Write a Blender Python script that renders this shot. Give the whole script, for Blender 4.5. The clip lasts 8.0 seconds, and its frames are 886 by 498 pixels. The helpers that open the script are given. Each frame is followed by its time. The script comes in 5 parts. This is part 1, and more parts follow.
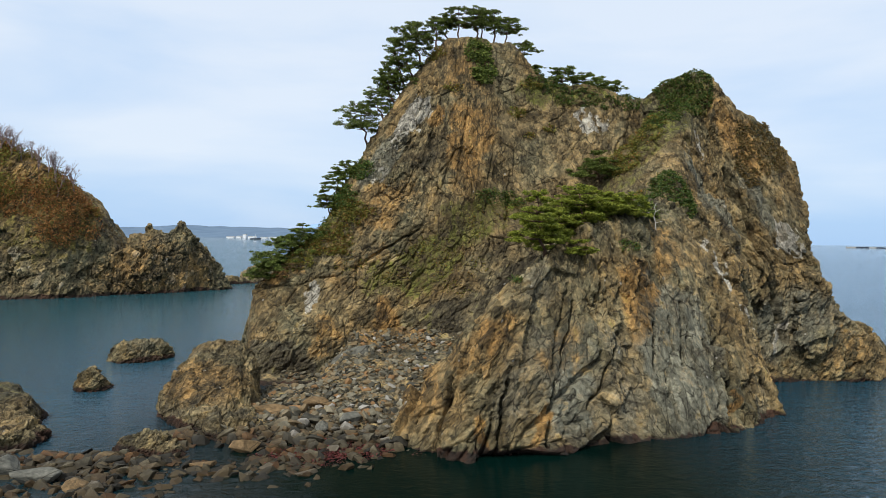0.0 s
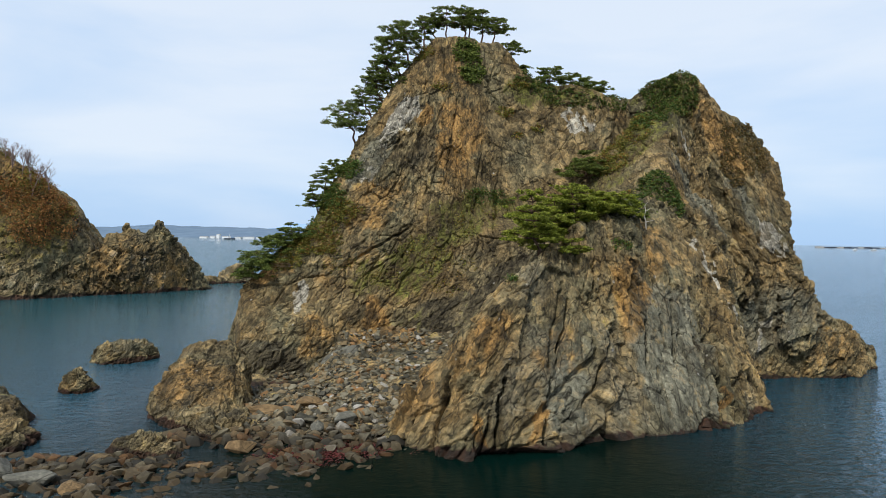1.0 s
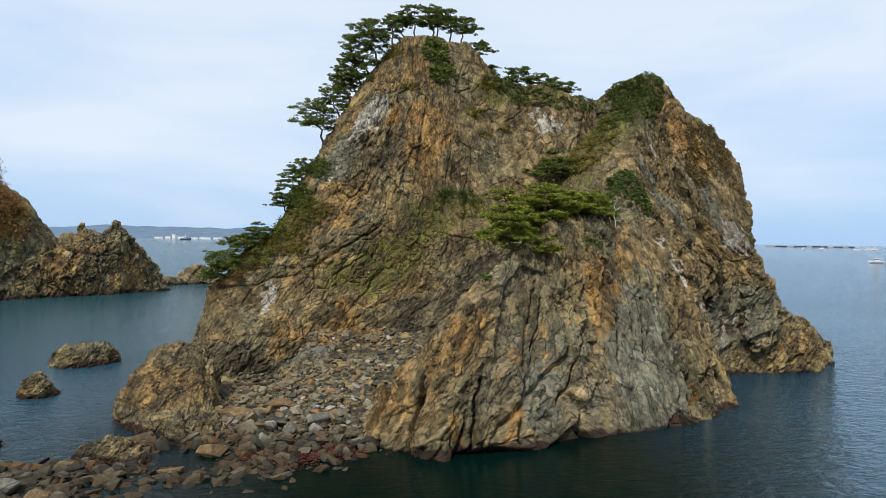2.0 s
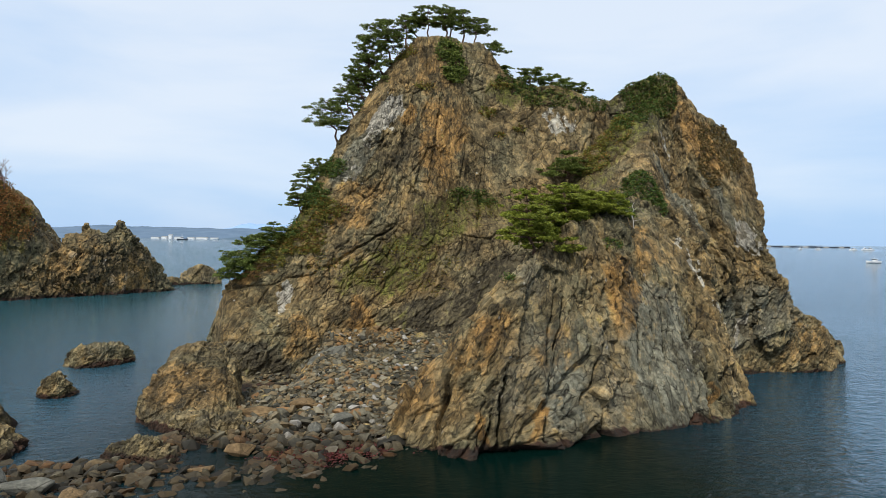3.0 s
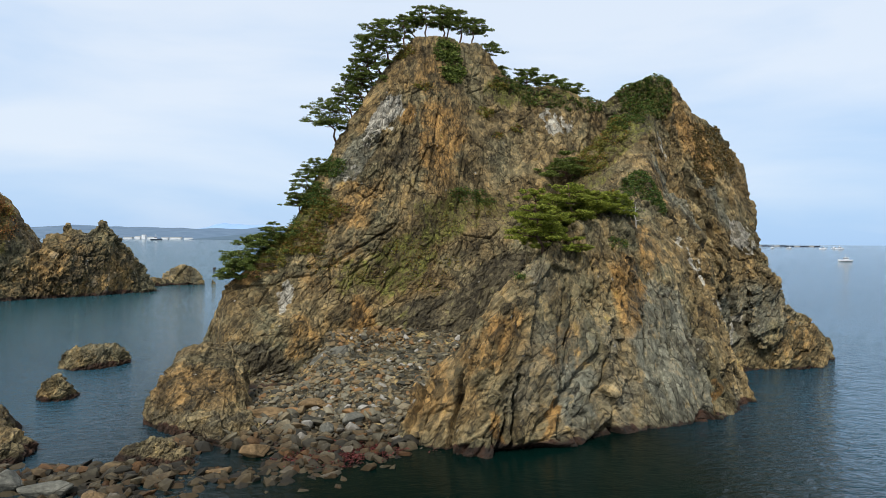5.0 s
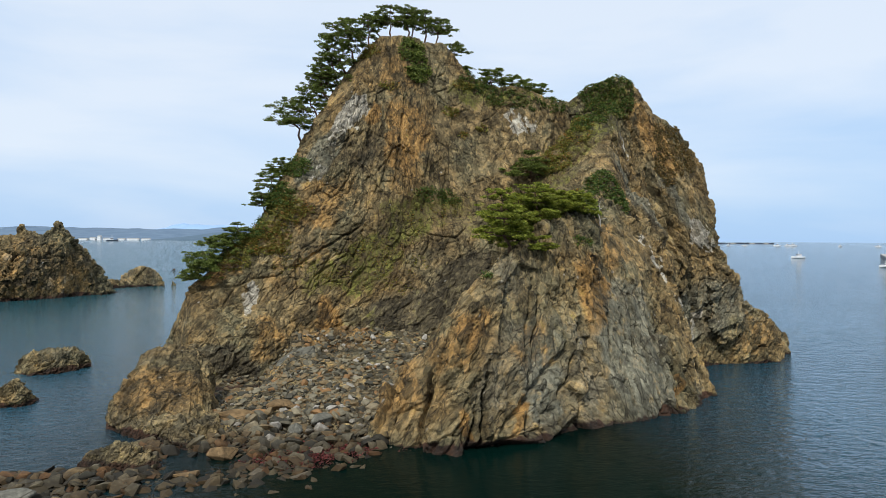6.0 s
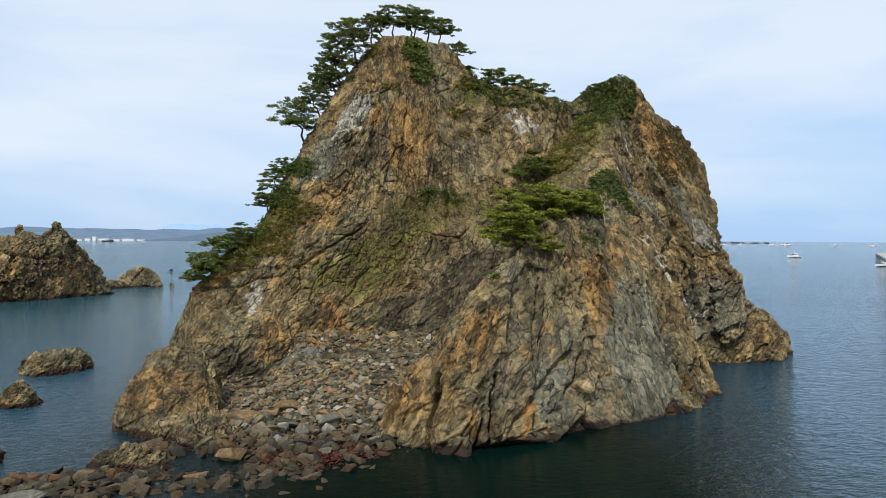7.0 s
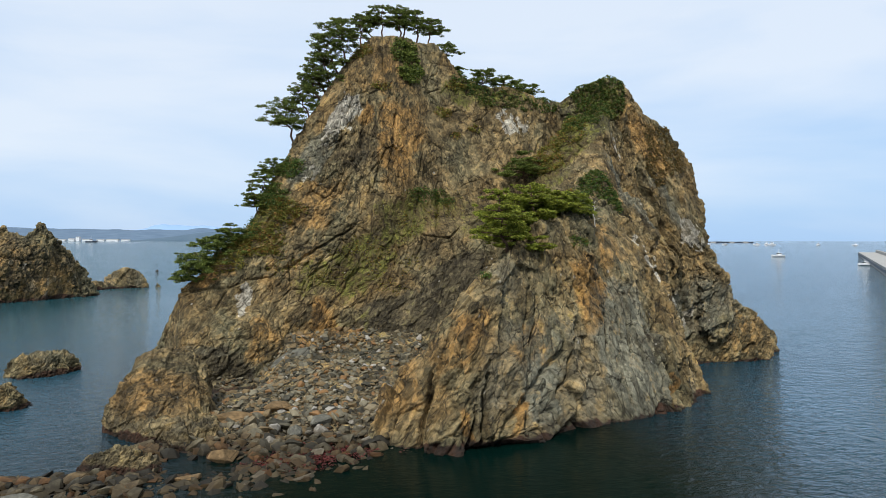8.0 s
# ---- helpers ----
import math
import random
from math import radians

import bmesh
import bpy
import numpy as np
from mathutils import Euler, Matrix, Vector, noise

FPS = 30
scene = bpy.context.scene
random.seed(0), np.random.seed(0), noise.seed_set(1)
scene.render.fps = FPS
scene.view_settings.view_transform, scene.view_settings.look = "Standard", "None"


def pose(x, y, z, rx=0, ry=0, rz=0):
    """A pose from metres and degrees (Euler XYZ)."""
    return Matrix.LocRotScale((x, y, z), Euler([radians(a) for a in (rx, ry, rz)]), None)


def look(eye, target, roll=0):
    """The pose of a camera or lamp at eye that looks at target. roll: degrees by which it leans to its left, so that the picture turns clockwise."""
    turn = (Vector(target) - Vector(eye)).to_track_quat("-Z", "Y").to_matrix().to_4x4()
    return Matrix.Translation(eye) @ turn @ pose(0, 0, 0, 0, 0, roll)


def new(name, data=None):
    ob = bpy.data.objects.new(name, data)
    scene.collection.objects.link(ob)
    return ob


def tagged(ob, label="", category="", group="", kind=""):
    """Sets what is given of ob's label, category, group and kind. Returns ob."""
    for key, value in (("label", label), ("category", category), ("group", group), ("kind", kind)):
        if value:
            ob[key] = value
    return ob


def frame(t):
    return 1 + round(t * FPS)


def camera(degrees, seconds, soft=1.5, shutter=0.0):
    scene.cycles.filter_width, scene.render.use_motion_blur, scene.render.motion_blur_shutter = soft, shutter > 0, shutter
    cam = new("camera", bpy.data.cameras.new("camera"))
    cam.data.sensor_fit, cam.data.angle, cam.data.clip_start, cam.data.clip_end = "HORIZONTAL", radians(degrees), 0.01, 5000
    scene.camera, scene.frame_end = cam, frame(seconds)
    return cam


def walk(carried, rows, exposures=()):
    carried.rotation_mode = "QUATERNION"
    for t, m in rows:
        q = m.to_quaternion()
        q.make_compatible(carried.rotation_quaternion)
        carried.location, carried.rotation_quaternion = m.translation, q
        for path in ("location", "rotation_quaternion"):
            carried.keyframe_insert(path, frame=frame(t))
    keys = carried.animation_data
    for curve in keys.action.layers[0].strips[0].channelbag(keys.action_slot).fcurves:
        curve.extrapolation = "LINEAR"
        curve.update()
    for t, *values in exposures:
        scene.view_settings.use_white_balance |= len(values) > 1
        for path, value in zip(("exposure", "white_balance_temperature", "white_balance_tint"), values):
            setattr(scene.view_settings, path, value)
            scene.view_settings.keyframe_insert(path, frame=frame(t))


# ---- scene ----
cam = camera(63.0, 8.0, soft=0.4)
RISE = 0.8   # height of the path's zero over the sea
PATH = [
    (0, (-1.155, 0.025, 13.65), (-1.074, 2.023, 13.617), 0.9),
    (0.5, (-2.117, -0.06, 13.627), (-2.026, 1.938, 13.593), 1.0),
    (1, (-2.628, 0.087, 13.547), (-2.479, 2.082, 13.515), 0.9),
    (1.5, (-2.947, 0.328, 13.521), (-2.712, 2.314, 13.489), 0.8),
    (3, (-5.625, 0.413, 13.431), (-5.356, 2.395, 13.401), 0.8),
    (3.5, (-6.475, 0.482, 13.429), (-6.2, 2.463, 13.399), 0.8),
    (4, (-7.046, 0.554, 13.448), (-6.742, 2.53, 13.418), 0.8),
    (5.5, (-8.488, 0.596, 13.381), (-8.113, 2.56, 13.351), 0.6),
    (6, (-8.582, 0.456, 13.413), (-8.147, 2.408, 13.382), 0.4),
    (6.5, (-8.986, 0.522, 13.424), (-8.543, 2.472, 13.393), 0.3),
    (7, (-9.385, 0.666, 13.412), (-8.939, 2.615, 13.381), 0.3),
    (7.5, (-9.552, 0.653, 13.424), (-9.088, 2.598, 13.393), 0.3),
    (8, (-9.76, 0.676, 13.454), (-9.278, 2.617, 13.423), 0.2),
]
UP = Vector((0, 0, RISE))
walk(cam, [(t, look(Vector(eye) + UP, Vector(target) + UP, roll)) for t, eye, target, roll in PATH])

# ---- light: a bright, thinly overcast autumn day ----
SUN_ELEVATION, SUN_AZIMUTH = radians(46), radians(212)


def link(tree, a, b):
    tree.links.new(a, b)


def build_sky():
    world = bpy.data.worlds.new("sky")
    world.use_nodes = True
    scene.world = world
    t = world.node_tree
    t.nodes.clear()
    N = t.nodes.new
    out, bg = N("ShaderNodeOutputWorld"), N("ShaderNodeBackground")
    sky = N("ShaderNodeTexSky")
    sky.sky_type, sky.sun_disc = "NISHITA", False
    sky.sun_elevation, sky.sun_rotation = SUN_ELEVATION, SUN_AZIMUTH
    sky.dust_density, sky.air_density = 1.0, 1.0
    dim = N("ShaderNodeMix")
    dim.data_type, dim.blend_type = "RGBA", "MULTIPLY"
    dim.inputs[0].default_value = 1.0
    dim.inputs[7].default_value = (0.10, 0.10, 0.10, 1)
    link(t, sky.outputs[0], dim.inputs[6])
    co, mp = N("ShaderNodeTexCoord"), N("ShaderNodeMapping")
    mp.inputs["Scale"].default_value = (1.2, 1.2, 5.0)
    cloud = N("ShaderNodeTexNoise")
    cloud.inputs["Scale"].default_value, cloud.inputs["Detail"].default_value = 1.6, 6.0
    cloud.inputs["Roughness"].default_value, cloud.inputs["Distortion"].default_value = 0.5, 0.3
    link(t, co.outputs["Generated"], mp.inputs[0])
    link(t, mp.outputs[0], cloud.inputs["Vector"])
    sep, up = N("ShaderNodeSeparateXYZ"), N("ShaderNodeMapRange")
    link(t, co.outputs["Generated"], sep.inputs[0])
    up.inputs["From Min"].default_value, up.inputs["From Max"].default_value = -0.02, 0.38
    up.inputs["To Min"].default_value, up.inputs["To Max"].default_value = -0.22, 0.30
    link(t, sep.outputs["Z"], up.inputs["Value"])
    add = N("ShaderNodeMath")
    link(t, cloud.outputs["Fac"], add.inputs[0])
    link(t, up.outputs[0], add.inputs[1])
    ramp = N("ShaderNodeMapRange")
    ramp.inputs["From Min"].default_value, ramp.inputs["From Max"].default_value = 0.20, 0.66
    link(t, add.outputs[0], ramp.inputs["Value"])
    veil = N("ShaderNodeMix")
    veil.data_type = "RGBA"
    link(t, ramp.outputs[0], veil.inputs[0])
    veil.inputs[6].default_value = (0.42, 0.64, 0.95, 1)
    veil.inputs[7].default_value = (0.765, 0.86, 0.99, 1)
    mix = N("ShaderNodeMix")
    mix.data_type = "RGBA"
    mix.inputs[0].default_value = 0.88
    link(t, dim.outputs[2], mix.inputs[6])
    link(t, veil.outputs[2], mix.inputs[7])
    link(t, mix.outputs[2], bg.inputs["Color"])
    bg.inputs["Strength"].default_value = 1.05
    link(t, bg.outputs[0], out.inputs[0])


build_sky()
sun = new("sun", bpy.data.lights.new("sun", "SUN"))
sun.data.energy, sun.data.angle, sun.data.color = 3.5, radians(9), (1.0, 0.97, 0.91)
SUN_FROM = Vector((math.sin(SUN_AZIMUTH) * math.cos(SUN_ELEVATION), math.cos(SUN_AZIMUTH) * math.cos(SUN_ELEVATION), math.sin(SUN_ELEVATION)))
sun.matrix_world = look(SUN_FROM * 100, (0, 0, 0))
scene.view_settings.exposure = 0.0


# ---- materials ----
class Nodes:
    """A short hand for node trees."""

    def __init__(self, name):
        self.m = bpy.data.materials.new(name)
        self.m.use_nodes = True
        self.t = self.m.node_tree
        self.bsdf = self.t.nodes["Principled BSDF"]
        self.pos = self.add("ShaderNodeTexCoord").outputs["Object"]

    def add(self, kind):
        return self.t.nodes.new(kind)

    def put(self, socket, value):
        if isinstance(value, bpy.types.NodeSocket):
            self.t.links.new(value, socket)
        elif isinstance(value, tuple) and len(value) == 3 and socket.type == "RGBA":
            socket.default_value = (*value, 1)
        else:
            socket.default_value = value

    def noise(self, scale, detail=4.0, rough=0.55, stretch=(1, 1, 1), turn=(0, 0, 0), warp=0.0):
        mp = self.add("ShaderNodeMapping")
        mp.inputs["Scale"].default_value = stretch
        mp.inputs["Rotation"].default_value = turn
        self.put(mp.inputs[0], self.pos)
        n = self.add("ShaderNodeTexNoise")
        n.inputs["Scale"].default_value, n.inputs["Detail"].default_value = scale, detail
        n.inputs["Roughness"].default_value, n.inputs["Distortion"].default_value = rough, warp
        self.put(n.inputs["Vector"], mp.outputs[0])
        return n.outputs["Fac"]

    def cells(self, scale, feature="F1", stretch=(1, 1, 1), turn=(0, 0, 0), out="Distance", warp=None):
        mp = self.add("ShaderNodeMapping")
        if warp:
            self.put(mp.inputs["Location"], self.mix(1.0, warp, (0.3, 0.3, 0.3), "MULTIPLY"))
        mp.inputs["Scale"].default_value = stretch
        mp.inputs["Rotation"].default_value = turn
        self.put(mp.inputs[0], self.pos)
        n = self.add("ShaderNodeTexVoronoi")
        n.feature = feature
        n.inputs["Scale"].default_value = scale
        self.put(n.inputs["Vector"], mp.outputs[0])
        return n.outputs[out]

    def span(self, value, a, b, c=0.0, d=1.0):
        n = self.add("ShaderNodeMapRange")
        for i, v in enumerate((value, a, b, c, d)):
            self.put(n.inputs[i], v)
        return n.outputs[0]

    def math(self, op, a, b=0.0):
        n = self.add("ShaderNodeMath")
        n.operation = op
        self.put(n.inputs[0], a)
        self.put(n.inputs[1], b)
        return n.outputs[0]

    def mix(self, fac, a, b, blend="MIX"):
        n = self.add("ShaderNodeMix")
        n.data_type, n.blend_type = "RGBA", blend
        self.put(n.inputs[0], fac)
        self.put(n.inputs[6], a)
        self.put(n.inputs[7], b)
        return n.outputs[2]

    def add_red(self, color):
        n = self.add("ShaderNodeSeparateColor")
        self.put(n.inputs[0], color)
        return n.outputs[0]

    def field(self, name):
        n = self.add("ShaderNodeAttribute")
        n.attribute_name = name
        return n.outputs["Fac"]

    def random(self):
        return self.add("ShaderNodeObjectInfo").outputs["Random"]

    def island(self):
        return self.add("ShaderNodeNewGeometry").outputs["Random Per Island"]

    def bump(self, *layers):
        last = None
        for height, strength, distance in layers:
            n = self.add("ShaderNodeBump")
            n.inputs["Strength"].default_value, n.inputs["Distance"].default_value = strength, distance
            self.put(n.inputs["Height"], height)
            if last:
                self.put(n.inputs["Normal"], last)
            last = n.outputs[0]
        self.put(self.bsdf.inputs["Normal"], last)

    def done(self, color, rough=0.8, metal=0.0, specular=0.3):
        self.put(self.bsdf.inputs["Base Color"], color)
        self.put(self.bsdf.inputs["Roughness"], rough)
        self.put(self.bsdf.inputs["Metallic"], metal)
        self.put(self.bsdf.inputs["Specular IOR Level"], specular)
        return self.m


def rock_material(name, scale=1.0, green=(0.085, 0.085, 0.022)):
    """Weathered coastal rock along the grain of its joints; the fields say where it is stained ochre, grey, pale, mossy or wet."""
    n = Nodes(name)
    big = n.noise(0.14 * scale, 4, 0.6)
    mid = n.noise(0.8 * scale, 7, 0.7, (1, 1, 0.8), (0, radians(20), 0), 0.3)
    fine = n.noise(4.5 * scale, 5, 0.78)
    grit = n.noise(11.0 * scale, 3, 0.75)
    patch = n.noise(0.38 * scale, 6, 0.7, (1, 1, 0.8), (0, radians(20), 0), 0.6)
    grain = n.add("ShaderNodeAttribute")
    grain.attribute_name = "grain"
    n.pos = grain.outputs["Vector"]
    streak = n.noise(1.3 * scale, 6, 0.7, (1, 1, 0.35), warp=0.3)
    chips = n.add_red(n.cells(1.5 * scale, "F1", (1, 1, 0.75), out="Color", warp=mid))
    flakes = n.add_red(n.cells(3.6 * scale, "F1", (1, 1, 0.7), out="Color", warp=mid))
    tone = n.field("tone")
    facet = n.math("ADD", n.math("MULTIPLY", chips, 0.3), n.math("ADD", n.math("MULTIPLY", flakes, 0.25), n.math("MULTIPLY", tone, 0.6)))
    soft = mid
    mid = n.math("ADD", n.math("MULTIPLY", mid, 0.6), n.span(facet, 0.2, 0.95, 0.08, 0.32))
    brown = n.mix(n.span(mid, 0.34, 0.66), (0.076, 0.058, 0.027), (0.268, 0.2, 0.098))
    brown = n.mix(n.span(patch, 0.42, 0.58), brown, n.mix(n.span(mid, 0.3, 0.7), (0.108, 0.072, 0.027), (0.31, 0.207, 0.086)))
    brown = n.mix(n.span(big, 0.45, 0.62), brown, n.mix(n.span(mid, 0.35, 0.65), (0.078, 0.07, 0.036), (0.215, 0.188, 0.106)))
    grey = n.mix(n.span(streak, 0.34, 0.66), (0.098, 0.093, 0.063), (0.25, 0.236, 0.166))
    grey = n.mix(n.span(patch, 0.52, 0.64, 0.0, 0.5), grey, (0.2, 0.155, 0.085))
    ochre = n.mix(n.span(mid, 0.32, 0.68), (0.12, 0.068, 0.022), (0.35, 0.203, 0.068))
    moss = n.mix(n.span(fine, 0.3, 0.7), (green[0] * 0.7, green[1] * 0.7, green[2] * 0.7), (green[0] * 1.7, green[1] * 1.6, green[2] * 1.4))
    pale = n.mix(n.span(mid, 0.3, 0.7), (0.22, 0.2, 0.155), (0.42, 0.385, 0.31))

    def stained(base, field, color, by, width=0.2, spread=0.5):
        f = n.math("ADD", n.field(field), n.span(by, 0.25, 0.75, -spread, spread))
        return n.mix(n.span(f, 0.5 - width, 0.5 + width), base, color)

    c = stained(brown, "grey", grey, patch, 0.25)
    c = stained(c, "ochre", ochre, mid, 0.4, 0.7)
    # darker rock, and recess shade put into the colour, where the field says
    dark = n.mix(n.span(mid, 0.3, 0.7), (0.036, 0.03, 0.018), (0.125, 0.102, 0.058))
    c = stained(c, "dark", dark, patch, 0.3)
    c = stained(c, "moss", moss, mid, 0.22, 0.7)
    c = stained(c, "pale", pale, n.span(chips, 0.0, 1.0, 0.25, 0.75), 0.08, 0.32)
    c = n.mix(1.0, c, n.span(tone, 0.2, 0.8, 0.58, 1.42), "MULTIPLY")
    c = n.mix(1.0, c, n.span(n.math("ADD", chips, n.math("MULTIPLY", flakes, 0.8)), 0.1, 1.7, 0.66, 1.34), "MULTIPLY")
    c = n.mix(1.0, c, n.span(fine, 0.3, 0.7, 0.74, 1.26), "MULTIPLY")
    c = n.mix(1.0, c, n.span(grit, 0.3, 0.7, 0.75, 1.25), "MULTIPLY")
    spot = n.cells(0.75 * scale, "F1")
    c = n.mix(n.math("MULTIPLY", n.span(spot, 0.10, 0.06), n.span(patch, 0.5, 0.56, 0.0, 0.8)), c, (0.42, 0.39, 0.33))
    c = stained(c, "wet", n.mix(n.span(mid, 0.4, 0.6), (0.02, 0.015, 0.011), (0.06, 0.03, 0.017)), mid, 0.12, 0.5)
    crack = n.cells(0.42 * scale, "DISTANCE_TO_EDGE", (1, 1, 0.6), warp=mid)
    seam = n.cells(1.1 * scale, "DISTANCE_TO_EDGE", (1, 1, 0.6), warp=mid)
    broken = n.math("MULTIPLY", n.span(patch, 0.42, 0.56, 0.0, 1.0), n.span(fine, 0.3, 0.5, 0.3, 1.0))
    # shade in open cracks and seams, put into the colour as near-black lines
    crack_shade = n.math("MULTIPLY", n.span(crack, 0.0, 0.03, 0.85, 0.0), broken)
    c = n.mix(crack_shade, c, (0.02, 0.015, 0.009))
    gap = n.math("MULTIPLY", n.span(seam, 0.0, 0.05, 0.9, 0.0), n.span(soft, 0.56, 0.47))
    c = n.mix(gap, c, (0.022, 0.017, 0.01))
    n.bump((n.math("MULTIPLY", n.span(crack, 0.0, 0.04), broken), 0.8, 0.12 / scale), (n.math("MULTIPLY", n.span(seam, 0.0, 0.06), n.span(soft, 0.56, 0.44)), 0.8, 0.08 / scale), (flakes, 0.5, 0.06 / scale), (soft, 0.3, 0.18 / scale), (fine, 0.8, 0.07 / scale), (grit, 0.6, 0.03 / scale))
    return n.done(c, n.span(fine, 0.2, 0.8, 0.7, 0.92), 0.0, 0.25)


def water_material():
    n = Nodes("sea_water")
    swell = n.noise(0.14, 3, 0.5, (1.0, 1.6, 1), (0, 0, radians(25)))
    ripple = n.noise(0.85, 4, 0.6, (0.85, 1.2, 1), (0, 0, radians(28)), 0.8)
    chop = n.noise(1.9, 4, 0.6, (0.75, 1.3, 1), (0, 0, radians(12)), 0.5)
    patch = n.noise(0.03, 4, 0.55)
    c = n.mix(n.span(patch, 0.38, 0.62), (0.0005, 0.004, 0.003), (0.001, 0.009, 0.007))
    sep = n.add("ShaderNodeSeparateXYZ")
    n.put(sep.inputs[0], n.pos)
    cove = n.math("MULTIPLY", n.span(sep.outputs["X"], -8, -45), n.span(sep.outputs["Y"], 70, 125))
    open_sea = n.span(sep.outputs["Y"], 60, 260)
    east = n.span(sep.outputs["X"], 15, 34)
    # sky reflection is put into the base colour of open, eastern and western water
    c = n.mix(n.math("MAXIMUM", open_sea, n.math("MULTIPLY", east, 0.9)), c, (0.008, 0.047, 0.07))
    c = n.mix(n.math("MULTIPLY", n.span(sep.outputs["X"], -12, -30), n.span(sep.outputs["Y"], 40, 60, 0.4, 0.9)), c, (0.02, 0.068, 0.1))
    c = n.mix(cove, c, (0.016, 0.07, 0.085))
    still = n.span(n.math("MULTIPLY", n.span(sep.outputs["X"], -10, -24), n.span(sep.outputs["Y"], 240, 170)), 0, 1, 1.0, 0.3)
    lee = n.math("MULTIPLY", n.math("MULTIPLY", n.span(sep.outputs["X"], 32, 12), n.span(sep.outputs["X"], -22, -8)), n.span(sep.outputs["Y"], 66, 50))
    n.bump((n.math("MULTIPLY", n.math("MULTIPLY", swell, still), n.span(lee, 0, 1, 1.0, 0.12)), 0.8, 0.5), (n.math("MULTIPLY", n.math("MULTIPLY", ripple, still), n.span(lee, 0, 1, 1.0, 0.06)), 1.0, 0.66), (n.math("MULTIPLY", n.math("MULTIPLY", chop, n.math("POWER", still, 0.4)), n.span(lee, 0, 1, 1.0, 0.12)), 1.0, 0.26))
    n.bsdf.inputs["IOR"].default_value = 1.33
    # the cliff's dark reflection is put in as lower specular in the lee
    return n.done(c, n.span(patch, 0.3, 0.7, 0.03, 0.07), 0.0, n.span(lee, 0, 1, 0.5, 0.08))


def stone_material():
    n = Nodes("beach_stone")
    r = n.random()
    isl = n.island()
    pick = n.math("FRACT", n.math("ADD", n.math("MULTIPLY", r, 7.3), n.math("MULTIPLY", isl, 3.7)))
    c = n.mix(n.span(pick, 0.1, 0.6), (0.045, 0.042, 0.03), (0.215, 0.19, 0.128))
    c = n.mix(n.span(pick, 0.55, 0.75), c, (0.155, 0.11, 0.055))
    c = n.mix(n.span(pick, 0.86, 0.9), c, (0.2, 0.11, 0.045))
    c = n.mix(n.span(pick, 0.955, 0.96), c, (0.30, 0.28, 0.24))
    fine = n.noise(4.0, 5, 0.7)
    c = n.mix(1.0, c, n.span(fine, 0.25, 0.75, 0.6, 1.4), "MULTIPLY")
    place = n.add("ShaderNodeNewGeometry").outputs["Position"]
    sep = n.add("ShaderNodeSeparateXYZ")
    n.put(sep.inputs[0], place)
    tide = n.math("ADD", sep.outputs["Z"], n.span(fine, 0.2, 0.8, -0.25, 0.25))
    c = n.mix(1.0, c, n.mix(n.span(tide, 0.3, 1.1), (0.28, 0.24, 0.18), (1.0, 1.0, 1.0)), "MULTIPLY")
    n.bump((fine, 0.6, 0.06), (n.noise(14.0, 4, 0.7), 0.4, 0.02))
    return n.done(c, n.span(fine, 0.2, 0.8, 0.65, 0.9), 0.0, 0.3)


STONE = stone_material()
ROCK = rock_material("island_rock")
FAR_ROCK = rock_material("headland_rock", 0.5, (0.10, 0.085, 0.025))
WATER = water_material()


# ---- fields in space, for shaping rock ----
def hash_cell(i, j, k, seed):
    h = (i.astype(np.uint32) * np.uint32(374761393) + j.astype(np.uint32) * np.uint32(668265263)
         + k.astype(np.uint32) * np.uint32(2147483647) + np.uint32(seed * 1274126177 % 4294967296))
    h = (h ^ (h >> np.uint32(13))) * np.uint32(1274126177)
    h = (h ^ (h >> np.uint32(16))) * np.uint32(2246822519)
    h = h ^ (h >> np.uint32(15))
    return h.astype(np.float32) / np.float32(4294967296.0)


def value_noise(p, seed):
    f = np.floor(p)
    u = (p - f).astype(np.float32)
    u = u * u * (3 - 2 * u)
    i = f.astype(np.int64)
    r = np.zeros(len(p), np.float32)
    for a in (0, 1):
        for b in (0, 1):
            for c in (0, 1):
                w = (u[:, 0] if a else 1 - u[:, 0]) * (u[:, 1] if b else 1 - u[:, 1]) * (u[:, 2] if c else 1 - u[:, 2])
                r += w * hash_cell(i[:, 0] + a, i[:, 1] + b, i[:, 2] + c, seed)
    return r * 2 - 1


def fractal(p, seed, octaves=4, gain=0.5, ridged=False):
    total, amp = np.zeros(len(p), np.float32), 1.0
    for o in range(octaves):
        v = value_noise(p * (2.03 ** o) + o * 17.3, seed + o)
        total += amp * ((0.5 - np.abs(v)) * 2 if ridged else v)
        amp *= gain
    return total


